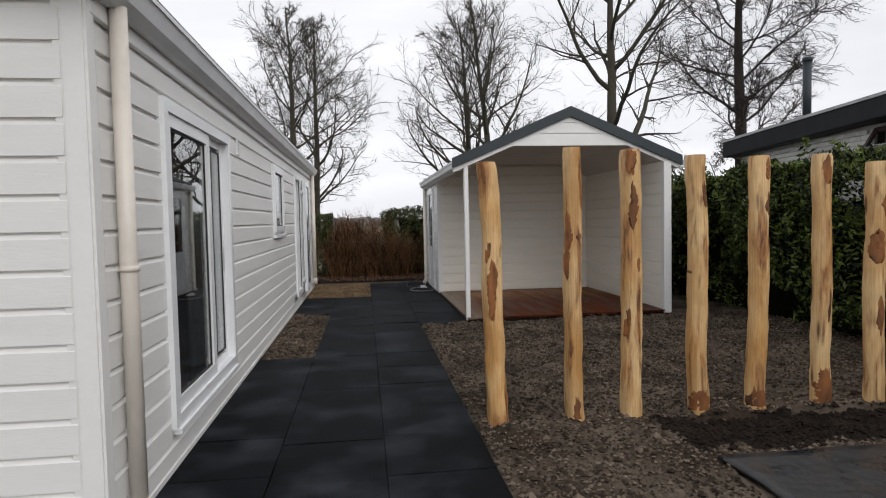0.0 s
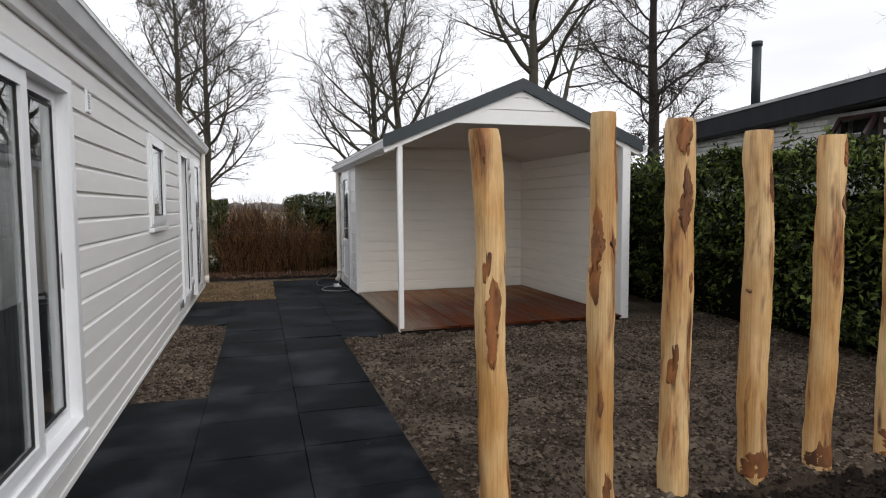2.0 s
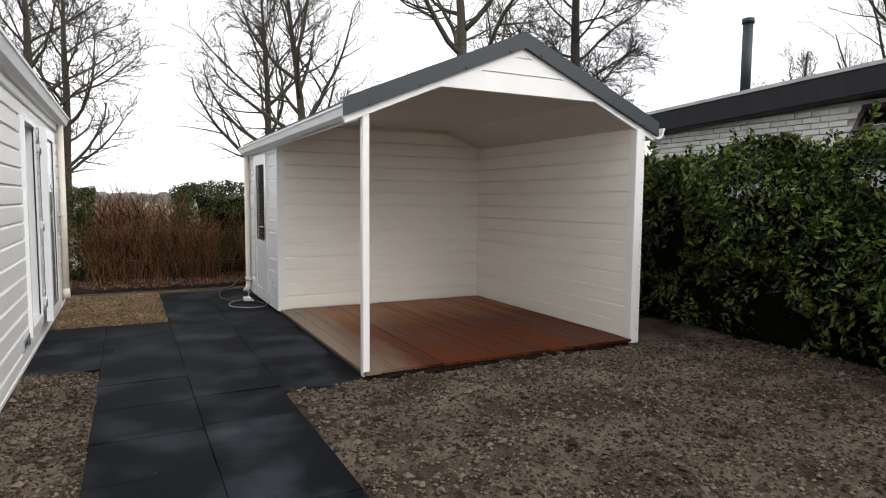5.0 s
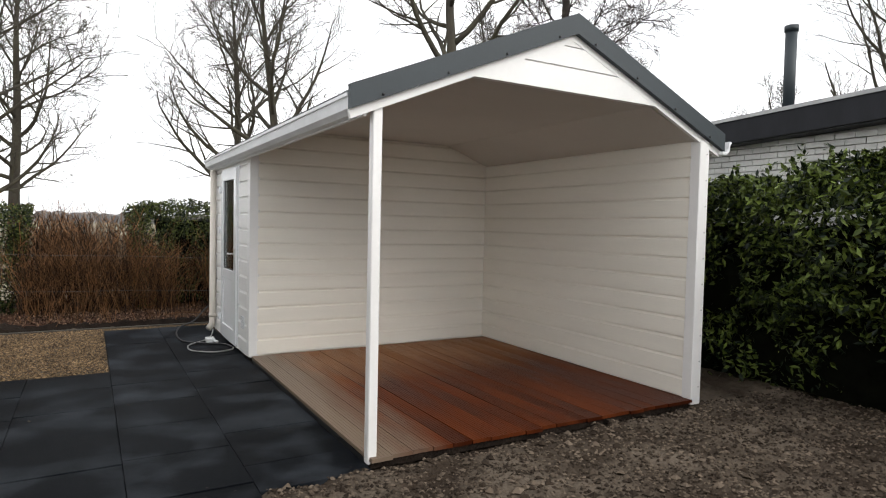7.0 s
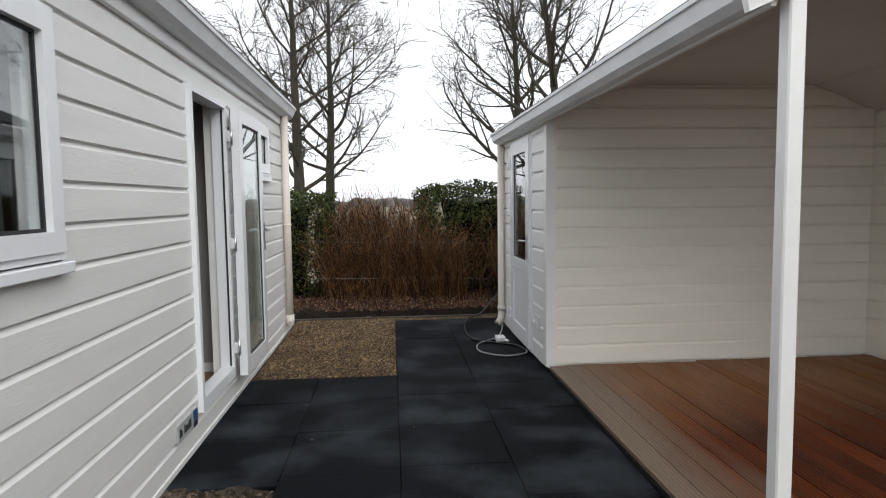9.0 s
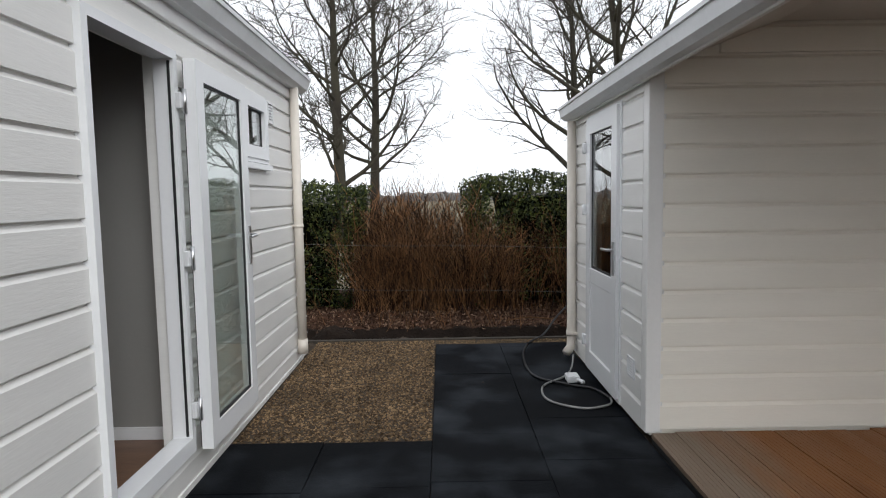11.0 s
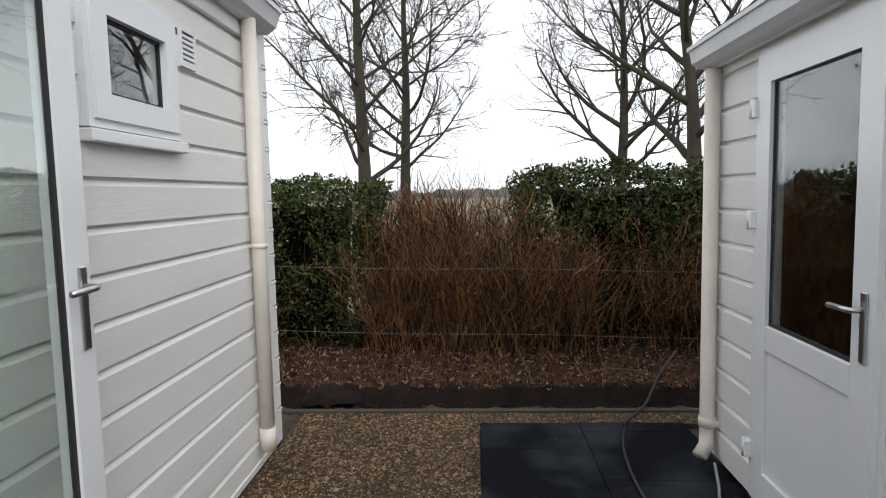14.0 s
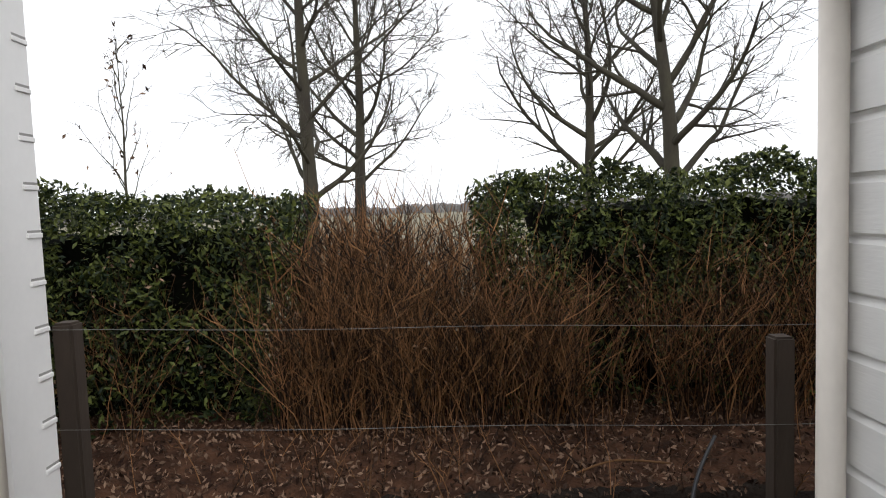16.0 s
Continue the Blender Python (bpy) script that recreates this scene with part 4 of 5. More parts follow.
def bark_strip(pole, i, surface, z0, z1, u, half, seed):
    """A ragged raised piece of bark on a pole."""
    mid = -math.pi / 2 - 0.2 + math.asin(max(-0.95, min(0.95, u)))
    nz, nw = max(8, int((z1 - z0) / 0.01)), 9
    v, f = [], []
    for a in range(nz + 1):
        q = a / nz
        taper = max(0.12, 1 - abs(2 * q - 1) ** 4) if z0 > 0 else (1 if q < 0.6 else 1 - 0.5 * q)
        for b in range(nw + 1):
            e = 2 * b / nw - 1
            ragged = 1 + 0.5 * noise.noise((seed * 3.7, q * (z1 - z0) * 12, 5 * (e > 0))) + 0.45 * noise.noise((seed * 1.7, q * (z1 - z0) * 45, 9 * (e > 0)))
            w = mid + e * half * 1.15 * taper * ragged + 0.25 * noise.noise((seed, q * 2, 1))
            z = z0 + (z1 - z0) * q + (0.05 * noise.noise((e * 2.5, seed, q * 3)) + 0.03 * noise.noise((e * 7, seed, q * 3))) * (z0 > 0 or q)
            rim = a in (0, nz) or b in (0, nw)
            v.append(surface(w, min(z, POLES[i][1] - 0.002), -0.0015 if rim else 0.0025))
    for a in range(nz):
        for b in range(nw):
            k = a * (nw + 1) + b
            f.append((k, k + 1, k + nw + 2, k + nw + 1))
    raw("bark_strip", v, f, BARKSTRIP, pole, "brown left-over bark", smooth=True)


for i, (x, h) in enumerate(POLES):
    g = random.Random(20 + i)
    sides, rings = 24, 60
    r0 = g.uniform(0.064, 0.074)
    v, f = [], []

    def surface(w, z, lift=0.0, i=i, h=h, r0=r0):
        cx = 0.022 * noise.noise((i * 9.1, z * 1.1, 0)) + 0.008 * noise.noise((i * 9.1, z * 4, 7)) - LEANS[i] * z
        cy = 0.02 * noise.noise((i * 5.3, z * 1.1, 4))
        r = r0 * (1.03 - 0.07 * z / h)
        k = 1 + 0.16 * noise.noise((math.cos(w) * 1.3 + i * 3, math.sin(w) * 1.3, z * 2.5)) + 0.08 * noise.noise((math.cos(w) * 3 + i * 3, math.sin(w) * 3, z * 9))
        return (cx + (r * k + lift) * math.cos(w), cy + (r * k + lift) * math.sin(w), z)
    for j in range(rings + 1):
        z = -0.08 + (h + 0.08) * j / rings
        v += [surface(2 * math.pi * s / sides, z, -0.004 if j == rings else 0.0) for s in range(sides)]
    for j in range(rings):
        for s in range(sides):
            s2 = (s + 1) % sides
            f.append((j * sides + s, j * sides + s2, (j + 1) * sides + s2, (j + 1) * sides + s))
    pole = thing("fence_pole", "peeled round wooden pole with brown bark patches", "fence post", "row of garden poles")
    pole.location = (x * 1.01, 4.25 + g.uniform(-0.015, 0.015), 0)
    raw("shaft", v, f, PINE, pole, smooth=True)
    for q, spec in enumerate(BARKS[i]):
        bark_strip(pole, i, surface, *spec, i * 7 + q)
    if i == 3:
        tube("stub", [(-r0 * 0.8, -0.02, 1.02), (-r0 - 0.035, -0.035, 1.035)], [0.012, 0.007], TWIG, pole, "short broken branch stub", 7)
    top = v[rings * sides:]
    c = Vector((sum(p[0] for p in top) / sides, sum(p[1] for p in top) / sides, h + 0.004))
    raw("cut_end", [*top, c], [(s, (s + 1) % sides, sides) for s in range(sides)], CUTWOOD, pole, "pale sawn end")

# ---- cables by the shed door ----
def smooth_path(pts, k=8):
    out = []
    P = [Vector(p) for p in pts]
    P = [P[0], *P, P[-1]]
    for i in range(1, len(P) - 2):
        for j in range(k):
            t = j / k
            a, b, c, d = P[i - 1], P[i], P[i + 1], P[i + 2]
            out.append(0.5 * (2 * b + (c - a) * t + (2 * a - 5 * b + 4 * c - d) * t * t + (3 * b - a - 3 * c + d) * t ** 3))
    return out + [P[-1]]


grey_cable = tube("extension_cable", smooth_path([(1.32, 13.52, 0.06), (1.26, 13.3, 0.012), (1.15, 13.05, 0.012), (0.95, 12.83, 0.012), (0.90, 12.6, 0.012), (0.95, 12.42, 0.012), (1.14, 12.29, 0.012), (1.33, 12.36, 0.012), (1.375, 12.5, 0.012)]), 0.008, CABLE_GREY, sides=8)
tagged(grey_cable, "grey electric cable looped on the black tiles", "cable")
black_cable = tube("black_cable", smooth_path([(1.62, 15.1, 0.25), (1.42, 14.85, 0.14), (1.22, 14.5, 0.03), (1.02, 14.2, 0.012), (0.90, 13.7, 0.012), (0.90, 13.1, 0.012), (1.12, 12.84, 0.012), (1.30, 12.72, 0.012), (1.37, 12.5, 0.012)]), 0.010, CABLE_BLACK, sides=8)
tagged(black_cable, "black cable running from the shed into the hedge", "cable")
plug = thing("junction_box", "white plastic cable connector lying on tiles", "connector")
pb = box("body", 1.14, 1.24, 12.88, 13.0, 0.004, 0.06, PVC, plug, bevel=0.008)
tube("nut", [(1.22, 12.89, 0.03), (1.26, 12.84, 0.02)], 0.016, PVC, plug)

# ---- wire fence at the back ----
wf = thing("wire_fence", "weathered wooden posts with two plain wires", "fence")
for x, h in ((-1.62, 1.03), (1.83, 0.84), (5.4, 0.95), (-5.4, 1.0)):
    bm = bmesh.new()
    add_box(bm, x - 0.05, x + 0.05, 14.80, 14.90, -0.1, h)
    bmesh.ops.bevel(bm, geom=bm.edges[:], offset=0.012, segments=2, affect="EDGES")
    part("post", bm, POSTWOOD, wf)
for z0 in (0.955, 0.47):
    pts = [Vector((x, 14.79, z0 - 0.026 * x + 0.006 * math.sin(x * 3))) for x in np.linspace(-5.4, 5.4, 28)]
    tube("wire", pts, 0.0014, WIRE, wf, "thin galvanised wire", 5)


# ---- hedges ----
def leaf_mesh(centers, seed, size, up=0.3):
    g = np.random.RandomState(seed)
    n = len(centers)
    c = np.array(centers)
    d = g.normal(size=(n, 3))
    d[:, 2] += up
    d /= np.linalg.norm(d, axis=1)[:, None]
    s = np.cross(d, g.normal(size=(n, 3)))
    s /= np.linalg.norm(s, axis=1)[:, None]
    nn = np.cross(d, s)
    L = size * g.uniform(0.6, 1.25, (n, 1))
    W = L * g.uniform(0.34, 0.5, (n, 1))
    v = np.empty((n, 4, 3))
    v[:, 0] = c - d * L / 2
    v[:, 1] = c + s * W / 2 + nn * W * 0.15
    v[:, 2] = c + d * L / 2
    v[:, 3] = c - s * W / 2 + nn * W * 0.15
    b = np.arange(n)[:, None] * 4
    f = np.concatenate([b + [0, 1, 2], b + [0, 2, 3]], axis=1).reshape(-1, 3)
    return v.reshape(-1, 3).tolist(), f.tolist()


def hedge(name, x0, x1, y0, y1, z1, n, seed, size, mat, label, z0=0.02, rough=0.16, gaps=-0.33, inset=0.3, undercut=0.0, low=0.6, shoots=0):
    """An evergreen hedge: a near-black block for the shade inside, and thousands of separate leaves round it."""
    ob = thing(name, label, "hedge")
    g = random.Random(seed)
    bm = bmesh.new()
    # Displaced block, no stems; its near-black colour stands for shade behind the leaves.
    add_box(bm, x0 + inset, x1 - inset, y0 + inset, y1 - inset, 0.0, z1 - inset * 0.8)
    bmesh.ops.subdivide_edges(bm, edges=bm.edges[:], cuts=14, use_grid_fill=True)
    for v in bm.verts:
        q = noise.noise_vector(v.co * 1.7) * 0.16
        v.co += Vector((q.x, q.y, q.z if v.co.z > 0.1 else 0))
    part("inner_growth", bm, CORE, ob, "near-black block for the shade inside the hedge")
    cs = []
    while len(cs) < n:
        u = g.random()
        depth = abs(g.gauss(0, 0.13))
        if u < 0.24:
            p = [g.uniform(x0, x1), g.uniform(y0, y1), z1 - depth]
        else:
            z = z0 + (z1 - z0) * g.random() ** low
            side = g.random()
            wx, wy = (x1 - x0), (y1 - y0)
            if side < wy / (wx + wy):
                under = undercut * (1 - z / z1)
                p = [x0 + depth + under if g.random() < 0.75 else x1 - depth, g.uniform(y0, y1), z]
            else:
                p = [g.uniform(x0, x1), y0 + depth if g.random() < 0.8 else y1 - depth, z]
        w = noise.noise_vector(Vector(p) * 1.3) * rough * 1.6 + noise.noise_vector(Vector(p) * 4) * rough * 0.6
        p = [p[0] + w.x, p[1] + w.y, p[2] + w.z * 0.8]
        if noise.noise(Vector(p) * 2.7) < gaps:
            continue
        cs.append(p)
    for _ in range(shoots):
        x, y, h = g.uniform(x0, x1), g.uniform(y0, y1), g.uniform(0.08, 0.42)
        dx, dy = g.gauss(0, 0.15), g.gauss(0, 0.15)
        for k in range(30):
            u = k / 30
            w = 0.075 * (1.1 - u)
            cs.append([x + dx * u + g.gauss(0, w), y + dy * u + g.gauss(0, w), z1 - 0.08 + h * u])
    v, f = leaf_mesh(cs, seed, size)
    raw("foliage", v, f, mat, ob)
    return ob


hedge("laurel_hedge", 5.15, 6.5, 4.6, 12.5, 2.0, 56000, 2, 0.088, LEAF, "dense evergreen laurel hedge with pale top shoots", shoots=75, low=0.68, gaps=-0.34, inset=0.55, undercut=0.35, rough=0.24)
hedge("laurel_hedge", 5.5, 6.6, -3.0, 4.4, 2.0, 9000, 12, 0.11, LEAF, "dense evergreen laurel hedge beside the garden", shoots=20)
hedge("back_hedge", -7.5, -0.95, 16.2, 17.7, 1.68, 64000, 3, 0.058, LEAFBACK, "dark evergreen hedge behind the brown shoots", low=0.85, gaps=-0.45, inset=0.4)
hedge("back_hedge", 0.55, 9.5, 16.35, 17.8, 1.76, 68000, 5, 0.058, LEAFBACK, "dark evergreen hedge with glossy leaves behind bare shoots", gaps=-0.42, inset=0.4, low=0.8)


# bare shoots in front of the hedge
def shoots(n, area, hfun, seed, rad, lean=0.2):
    g = random.Random(seed)
    v, f = [], []
    for _ in range(n):
        x, y = area(g)
        h = hfun(x, g)
        if (x < -1.0 and g.random() < 0.88) or (x > 1.15 and g.random() < (0.7 if x < 1.75 else 0.45)) or noise.noise((x * 1.6, y * 1.2, seed)) < g.uniform(-0.5, -0.05):
            continue
        d = Vector((g.gauss(0, lean), g.gauss(0, lean) - 0.08, 1)).normalized()
        p = Vector((x, y, -0.02))
        pts, k5 = [p.copy()], 5
        for k in range(k5):
            p = p + d * h / k5
            d = (d + Vector((g.gauss(0, 0.24), g.gauss(0, 0.24), 0.06))).normalized()
            pts.append(p.copy())
        r = rad * g.uniform(0.5, 1.4)
        tube_into(v, f, pts, [r, r * 0.9, r * 0.8, r * 0.65, r * 0.5, r * 0.25], 3)
        for k in range(g.randint(4, 9)):
            i = g.randint(1, k5 - 1)
            q = pts[i].lerp(pts[i + 1], g.random())
            e = (d + Vector((g.gauss(0, 0.9), g.gauss(0, 0.9), 0.1))).normalized()
            m = q + e * h * g.uniform(0.06, 0.16)
            end = m + (e + Vector((g.gauss(0, 0.4), g.gauss(0, 0.4), 0.7))) * h * g.uniform(0.05, 0.14)
            tube_into(v, f, [q, m, end], [r * 0.5, r * 0.4, r * 0.2], 3)
    return v, f


def shoot_height(x, g):
    mid = math.exp(-((x + 0.15) / 0.75) ** 2)
    return g.uniform(0.65, 1.22) + 0.42 * mid * g.random() + (0.12 if x > 1.5 else 0)


v, f = shoots(3600, lambda g: (g.uniform(-3.2, 5.5), g.uniform(15.95, 16.65)), shoot_height, 8, 0.0044, 0.19)
tagged(raw("bare_shrubs", v, f, TWIG), "dense bare red-brown shoots in front of the hedge", "shrubs", kind="stuff")
v, f = shoots(420, lambda g: (g.uniform(-0.95, 0.65), g.uniform(16.5, 17.2)), lambda x, g: g.uniform(1.15, 1.68), 18, 0.009, 0.12)
tagged(raw("bare_shrubs", v, f, TWIG), "tall bare brown shoots filling the hedge gap", "shrubs", kind="stuff")
v, f = shoots(380, lambda g: (g.uniform(-3.0, 5.0), g.uniform(14.95, 15.9)), lambda x, g: g.uniform(0.12, 0.6), 28, 0.0035, 0.3)
tagged(raw("bare_shrubs", v, f, TWIG), "sparse thin twigs at the foot of the hedge", "shrubs", kind="stuff")
v, f = shoots(700, lambda g: (g.uniform(-9, -2.4), g.uniform(15.9, 16.6)), lambda x, g: g.uniform(0.5, 1.1), 38, 0.006)
tagged(raw("bare_shrubs", v, f, TWIG), "bare red-brown shoots in front of the hedge", "shrubs", kind="stuff")
g = np.random.RandomState(9)
cs = [(x, y, hgt(x, y) + 0.02) for x, y in zip(g.uniform(-3.4, 4, 10000), 14.95 + 1.9 * g.random_sample(10000))]
v, f = leaf_mesh(cs, 31, 0.044, 0)
tagged(raw("leaf_litter", v, f, DRYLEAF), "brown dead leaves scattered under the shrubs", "leaf litter", kind="stuff")
cs = [(x, y, z) for x, y, z in zip(g.uniform(-3.2, 5, 1100), g.uniform(15.9, 16.6, 1100), g.uniform(0.3, 1.25, 1100))]
v, f = leaf_mesh(cs, 33, 0.04, 0)
tagged(raw("withered_leaves", v, f, DRYLEAF), "withered leaves hanging in the bare shoots", "leaves", kind="stuff")
fallen = tube("fallen_branch", smooth_path([(0.9, 15.2, 0.03), (1.15, 15.3, 0.05), (1.45, 15.28, 0.03)]), 0.007, TWIG, sides=6)
tagged(fallen, "thin fallen branch on the leafy soil", "branch")


# ---- trees ----
def tree(x, y, height, rad, seed, mat, label, first=0.28, limbs=15, subs=7, twigs=5, ends=4, angle=0.75, lift=0.10, droop=0.0, twigr=0.006, lean=(0, 0), stout=0.5, cones=0, leaves=0, crown=0.3):
    g = random.Random(seed)
    ob = thing("bare_tree", label, "tree")
    ob.location = (x, y, -0.05)
    tv, tf, bv, bf = [], [], [], []

    def polyline(p, d, length, r, k, wob, up):
        pts, rs = [p.copy()], [r]
        for i in range(k):
            d = (d + Vector((g.gauss(0, wob), g.gauss(0, wob), g.gauss(0, wob) * 0.6 + up))).normalized()
            p = p + d * length / k
            pts.append(p.copy())
            rs.append(r * (1 - 0.8 * (i + 1) / k))
        return pts, rs

    def at(pts, rs, u):
        q = u * (len(pts) - 1)
        i = min(int(q), len(pts) - 2)
        return pts[i].lerp(pts[i + 1], q - i), rs[i] + (rs[i + 1] - rs[i]) * (q - i), (pts[i + 1] - pts[i]).normalized()

    def side(d, ang):
        a = d.cross(Vector((g.gauss(0, 1), g.gauss(0, 1), g.gauss(0, 1)))).normalized()
        return (d * math.cos(ang) + a * math.sin(ang)).normalized()

    trunk, tr = polyline(Vector((0, 0, 0)), Vector((lean[0], lean[1], 1)).normalized(), height, rad, 14, 0.035, 0.03)
    tr = [rad * (1.25 if i == 0 else 1) * (1 - 0.9 * (i / 14) ** 1.1) for i in range(15)]
    tube_into(tv, tf, trunk, tr, 10)
    for i in range(limbs):
        u = first + (0.97 - first) * (i + g.random() * 0.7) / limbs
        p, r, d = at(trunk, tr, u)
        w = 2.4 * i + g.uniform(-0.5, 0.5)
        ang = angle * g.uniform(0.75, 1.2) * (1.15 - 0.5 * u)
        dd = (Vector((math.cos(w), math.sin(w), 0)) * math.sin(ang) + d * math.cos(ang)).normalized()
        # limbs end on a rounded crown
        half, c = crown * height, height * (1 - first) / 2
        a = (dd.x / half) ** 2 + (dd.y / half) ** 2 + (dd.z / c) ** 2
        e = (p.z - height * (1 + first) / 2) / c
        b = (p.x * dd.x + p.y * dd.y) / half ** 2 + e * dd.z / c
        k = (p.x / half) ** 2 + (p.y / half) ** 2 + e * e - 1
        ln = max(0.1 * height, (math.sqrt(max(0.0, b * b - a * k)) - b) / a) * g.uniform(0.7, 0.98)
        r1 = max(0.014, r * stout * g.uniform(0.8, 1.2))
        l1, q1 = polyline(p, dd, ln, r1, 9, 0.12, lift - droop)
        tube_into(tv, tf, l1, q1, 6)
        for j in range(subs):
            u2 = 0.18 + 0.8 * (j + g.random() * 0.8) / subs
            p2, r2, d2 = at(l1, q1, u2)
            l2, q2 = polyline(p2, side(d2, g.uniform(0.5, 0.95)), ln * g.uniform(0.28, 0.5) * (1.15 - 0.6 * u2), max(twigr * 1.6, r2 * 0.55), 4, 0.15, lift * 0.9 - droop)
            tube_into(bv, bf, l2, q2, 4)
            for k in range(twigs):
                u3 = 0.15 + 0.85 * (k + g.random()) / twigs
                p3, r3, d3 = at(l2, q2, min(u3, 0.99))
                l3, q3 = polyline(p3, side(d3, g.uniform(0.45, 0.95)), ln * g.uniform(0.13, 0.24), max(twigr, r3 * 0.6), 3, 0.15, lift - droop)
                tube_into(bv, bf, l3, [max(a, twigr * 0.55) for a in q3], 3)
                for m in range(ends):
                    p4, r4, d4 = at(l3, q3, g.uniform(0.2, 0.98))
                    e = side(d4, g.uniform(0.4, 0.9)) * ln * g.uniform(0.06, 0.12)
                    tube_into(bv, bf, [p4, p4 + e], [twigr * 0.7, twigr * 0.4], 3)
    raw("trunk", tv, tf, mat, ob, smooth=True)
    raw("crown", bv, bf, mat, ob)
    if leaves:
        lv, lf = leaf_mesh([tuple(bv[g.randrange(len(bv))]) for _ in range(leaves)], seed, 0.13, -1.0)
        tagged(raw("dead_leaves", lv, lf, DRYLEAF, ob), "few dead hanging leaves", kind="stuff")
    if cones:
        cv, cf = leaf_mesh([tuple(bv[g.randrange(len(bv))] + Vector((g.gauss(0, 0.04), g.gauss(0, 0.04), -0.03))) for _ in range(cones)], seed, 0.06, -1.0)
        raw("cones", cv, cf, mat, ob, "small dark cones and catkins").name = "catkin_cover"
    return ob


tree(-2.85, 26.5, 10.4, 0.20, 41, BARK, "tall bare deciduous tree with ascending branches", first=0.17, crown=0.37, limbs=25, subs=9, twigs=5, ends=3, angle=1.0, lift=0.04, stout=0.45, twigr=0.010, leaves=14)
tree(-2.51, 33.0, 11.8, 0.22, 42, BARK, "bare deciduous tree with fine twigs beyond the hedge", first=0.2, crown=0.33, limbs=25, subs=9, twigs=5, ends=3, angle=1.0, lift=0.04, stout=0.45, twigr=0.012)
tree(6.08, 36.7, 13.6, 0.24, 43, BARK, "bare tree with a low bent side limb", first=0.13, crown=0.36, limbs=22, subs=9, twigs=5, ends=3, angle=0.85, lift=0.035, stout=0.55, twigr=0.013)
tree(5.45, 25.5, 10.8, 0.2, 44, BARK, "bare tree forked low with wide ascending limbs", first=0.15, crown=0.39, limbs=20, subs=9, twigs=5, ends=3, angle=0.9, lift=0.035, stout=0.55, twigr=0.010)
tree(7.42, 17.8, 12.0, 0.21, 45, BARK, "large bare tree with thick mossy limbs behind the shed", first=0.25, crown=0.46, limbs=16, subs=9, twigs=5, ends=3, angle=1.2, lift=0.06, stout=0.62, twigr=0.007)
tree(13.9, 21.35, 14.0, 0.27, 46, BARKDARK, "dark bare alder with dense drooping twigs", first=0.16, crown=0.26, limbs=38, subs=10, twigs=7, ends=4, angle=1.3, lift=0.02, twigr=0.011, stout=0.3, cones=9000)
tree(22.5, 14.8, 11.5, 0.32, 47, BARK, "round-crowned bare tree behind the neighbouring bungalow", first=0.18, crown=0.37, limbs=24, lift=0.08, stout=0.4)
tree(31.0, 25.0, 9.5, 0.3, 49, BARK, "bare tree far behind the neighbouring bungalow", first=0.2, crown=0.31, limbs=14, lift=0.08, twigr=0.01)
tree(-5.85, 24.0, 5.2, 0.04, 48, BARK, "slender young tree beyond the hedge", first=0.3, crown=0.19, limbs=12, subs=4, twigs=2, ends=1, twigr=0.004, leaves=70)
tree(14.0, -8.0, 12.0, 0.25, 51, BARK, "bare tree across the lane, mirrored in the glass", first=0.2, crown=0.31, limbs=14, subs=6, twigs=4, ends=2)
tree(17.0, 5.0, 12.0, 0.25, 52, BARK, "bare tree behind the bungalow, mirrored in the glass", first=0.2, crown=0.31, limbs=14, subs=6, twigs=4, ends=2)

# ---- neighbouring bungalow ----
NX = 7.25
bung = thing("bungalow", "neighbouring white brick bungalow with a dark roof edge", "bungalow")


def edge_z(y):
    return 2.803 + (11.7 - y) * 0.048


nw = wall_body("wall", "y", NX + 0.04, NX + 0.25, -3.0, 11.2, 0.0, 2.68, [(7.36, 7.98, 2.18, 2.62)], MORTAR, bung)
wall_body("wall", "x", 10.95, 11.2, NX + 0.25, 15.0, 0.0, 2.6, [], MORTAR, bung)
ft = []
for y0, y1 in ((-3.6, 11.3),):
    for xa, xb, dz0, dz1, mat, nm in ((NX - 0.28, NX - 0.23, -0.28, 0.0, FASCIA, "roof_fascia"), (NX - 0.295, NX - 0.2, 0.0, 0.045, ZINC, "roof_edge"), (NX - 0.23, 15.0, -0.29, -0.03, ROOFING, "roof")):
        vs = [(x, y, edge_z(y) + dz) for y in (y0, y1) for x in (xa, xb) for dz in (dz0, dz1)]
        bm = bmesh.new()
        vv = [bm.verts.new(p) for p in vs]
        for q in ((0, 1, 3, 2), (4, 6, 7, 5), (0, 4, 5, 1), (2, 3, 7, 6), (0, 2, 6, 4), (1, 5, 7, 3)):
            bm.faces.new([vv[i] for i in q])
        part(nm, bm, mat, bung)
chim = tube("flue_pipe", [(7.55, 9.75, 2.9), (7.55, 9.75, 4.0)], 0.068, ANTHRACITE, bung, "black metal flue pipe", 18)
tube("cowl", [(7.55, 9.75, 4.0), (7.55, 9.75, 4.07)], 0.082, ANTHRACITE, chim, sides=18)
bw = tagged(new("window"), "small dark red top-hung window, tilted open")
bw.parent = bung
frame_y(bw, NX - 0.02, NX + 0.1, 7.36, 7.98, 2.18, 2.62, 0.05, MAROON)
sash = frame_y(bw, NX - 0.03, NX + 0.02, 7.40, 7.94, -0.38, 0.0, 0.05, MAROON, "sash", "tilted open sash")
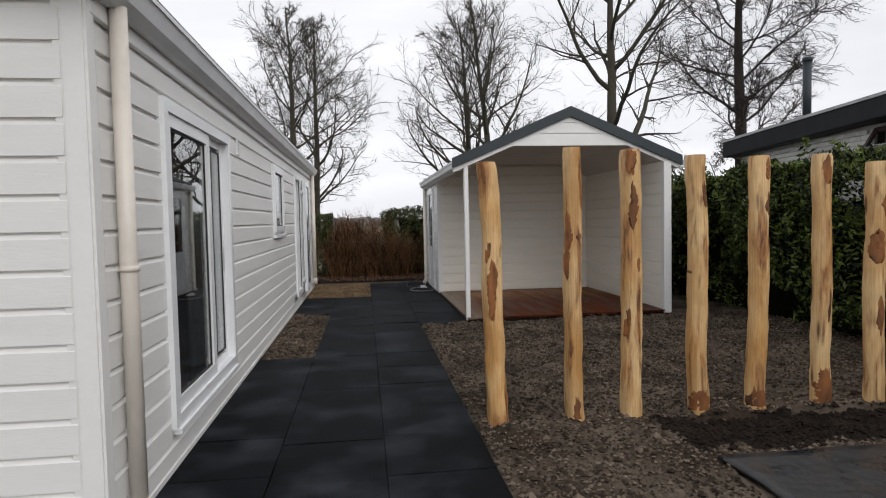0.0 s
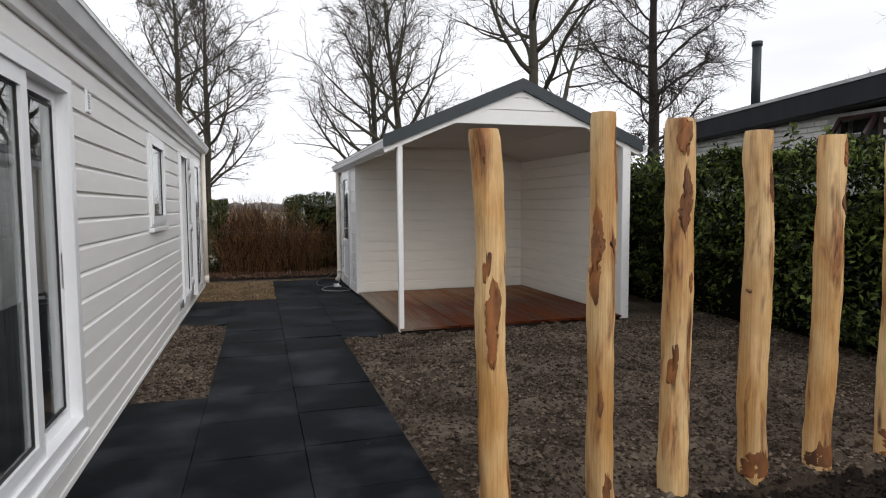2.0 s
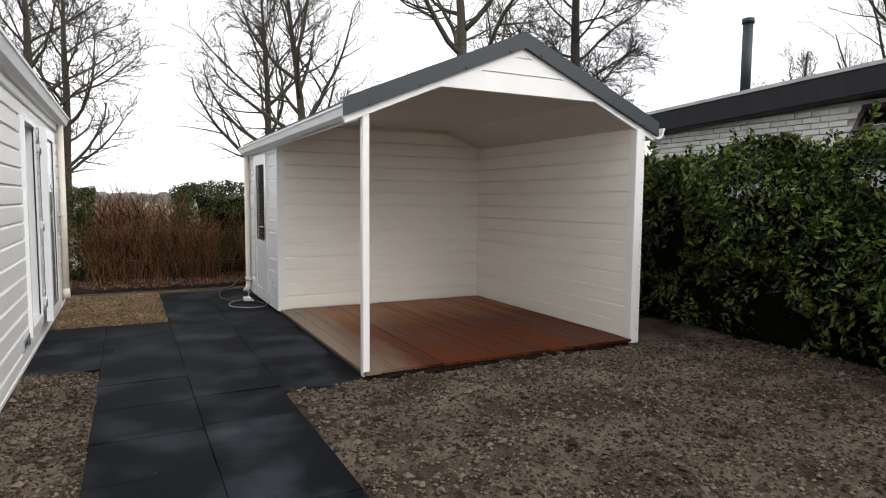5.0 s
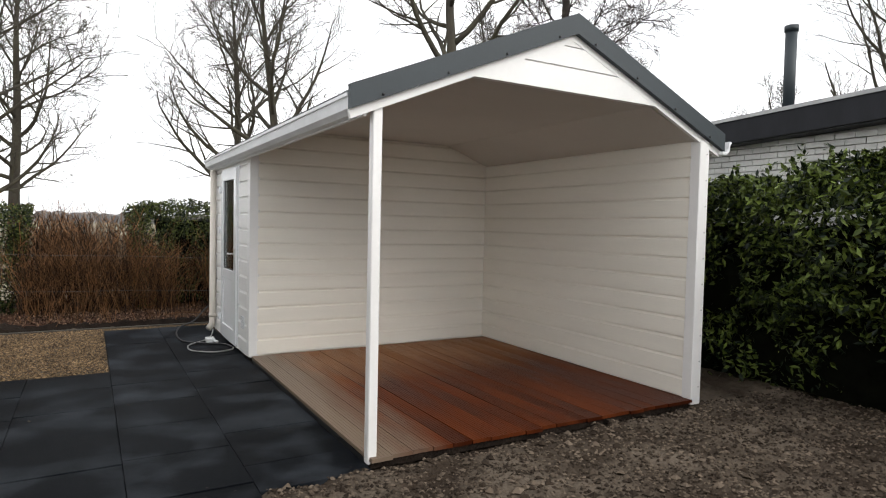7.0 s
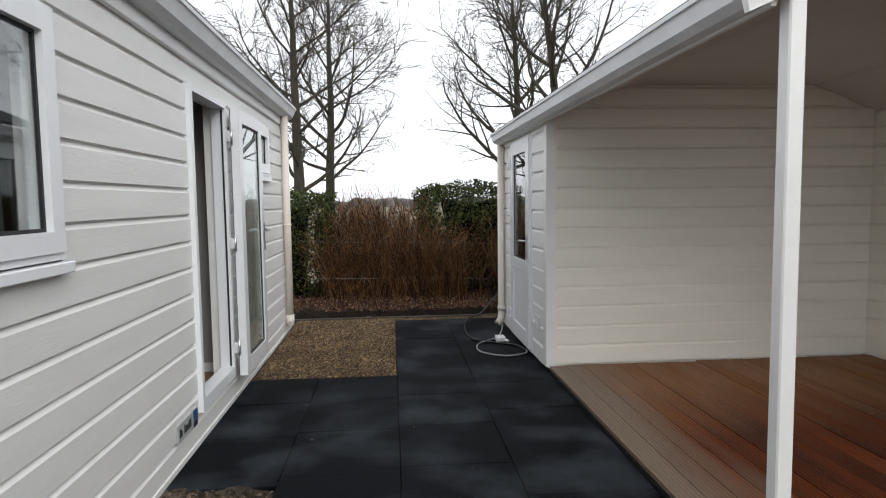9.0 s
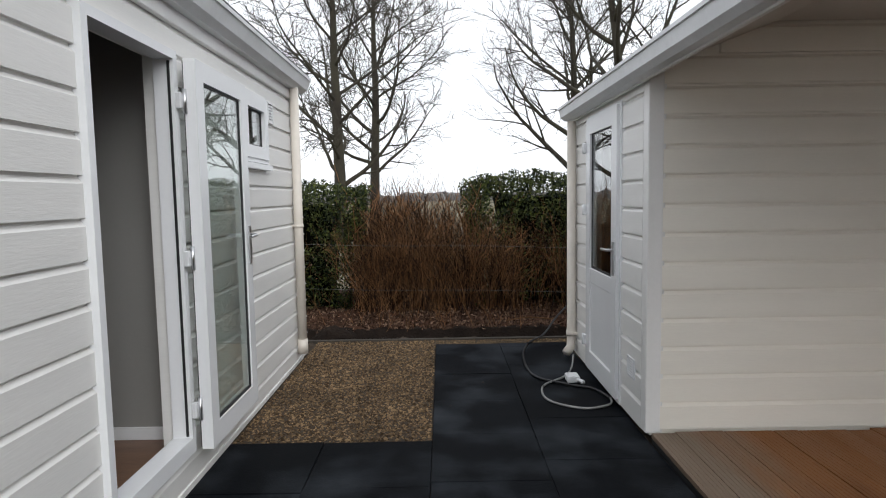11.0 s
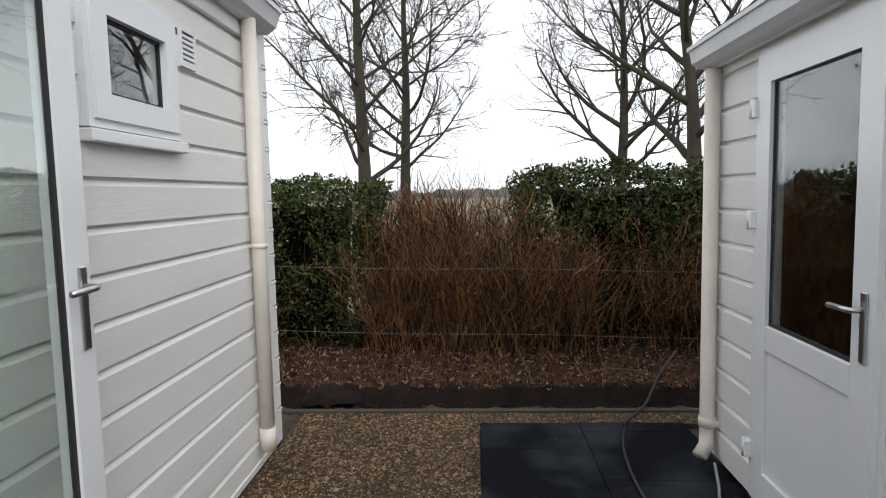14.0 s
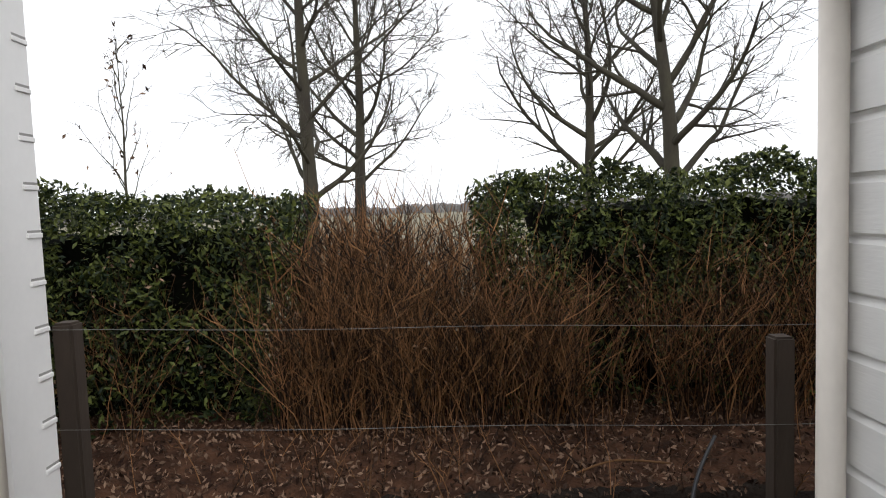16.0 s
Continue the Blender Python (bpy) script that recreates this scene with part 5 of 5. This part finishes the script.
sash.matrix_basis = Matrix.Translation((NX - 0.03, 0, 2.60)) @ pose(0, 0, 0, 0, 35, 0) @ Matrix.Translation((-NX + 0.0, 0, 0))
bm = bmesh.new()
add_box(bm, NX - 0.008, NX - 0.002, 7.45, 7.89, -0.33, -0.05)
gp = part("pane", bm, DARKGLASS, sash)
# Dark sheet behind the opening, coloured to pass for an unlit room.
box("room_dark", NX + 0.26, NX + 0.3, 7.2, 8.1, 2.0, 2.7, SOFA, bung, bevel=0)

# far woods, with the haze put into their colour
g = random.Random(6)
v, f = [], []
for i in range(260):
    a = radians(-75 + i * 0.58)
    r = 170 + 25 * g.random()
    x, y = r * math.sin(a), r * math.cos(a)
    h = 1.6 + 1.2 * g.random() + 0.8 * noise.noise((i * 0.1, 0, 0))
    k = len(v)
    for s in range(7):
        w = 6.283 * s / 7
        v.append((x + 2.6 * math.cos(w), y + 2.6 * math.sin(w), -0.5))
    for s in range(7):
        w = 6.283 * s / 7
        v.append((x + 2.2 * math.cos(w) * g.uniform(0.6, 1), y + 2.2 * math.sin(w), h * g.uniform(0.6, 1)))
    v.append((x, y, h * 1.05))
    for s in range(7):
        s2 = (s + 1) % 7
        f += [(k + s, k + s2, k + 7 + s2, k + 7 + s), (k + 7 + s, k + 7 + s2, k + 14)]
tagged(raw("far_woods", v, f, FARWOOD), "low belt of far woods with haze painted into its grey-brown", "woods", kind="stuff")

# ---- painted bricks of the bungalow, nearest stretch ----
def brick_mesh(d):
    bm = bmesh.new()
    add_box(bm, -0.05, 0.0, -d / 2, d / 2, 0.0, 0.062)
    me = bpy.data.meshes.new("brick")
    bmesh.ops.recalc_face_normals(bm, faces=bm.faces)
    bm.to_mesh(me)
    bm.free()
    me.materials.append(BRICKW)
    return me


BR = brick_mesh(0.21)
row = 0
z = 1.96
while z < 2.62:
    y = 5.6 + (0.11 if row % 2 else 0)
    while y < 11.08:
        if not (7.27 < y < 8.07 and z > 2.11):
            b = new("brick", BR)
            b.parent = nw
            b.location = (NX + 0.04 + 0.004 * rnd.random(), y, z)
        y += 0.22
    z += 0.074
    row += 1
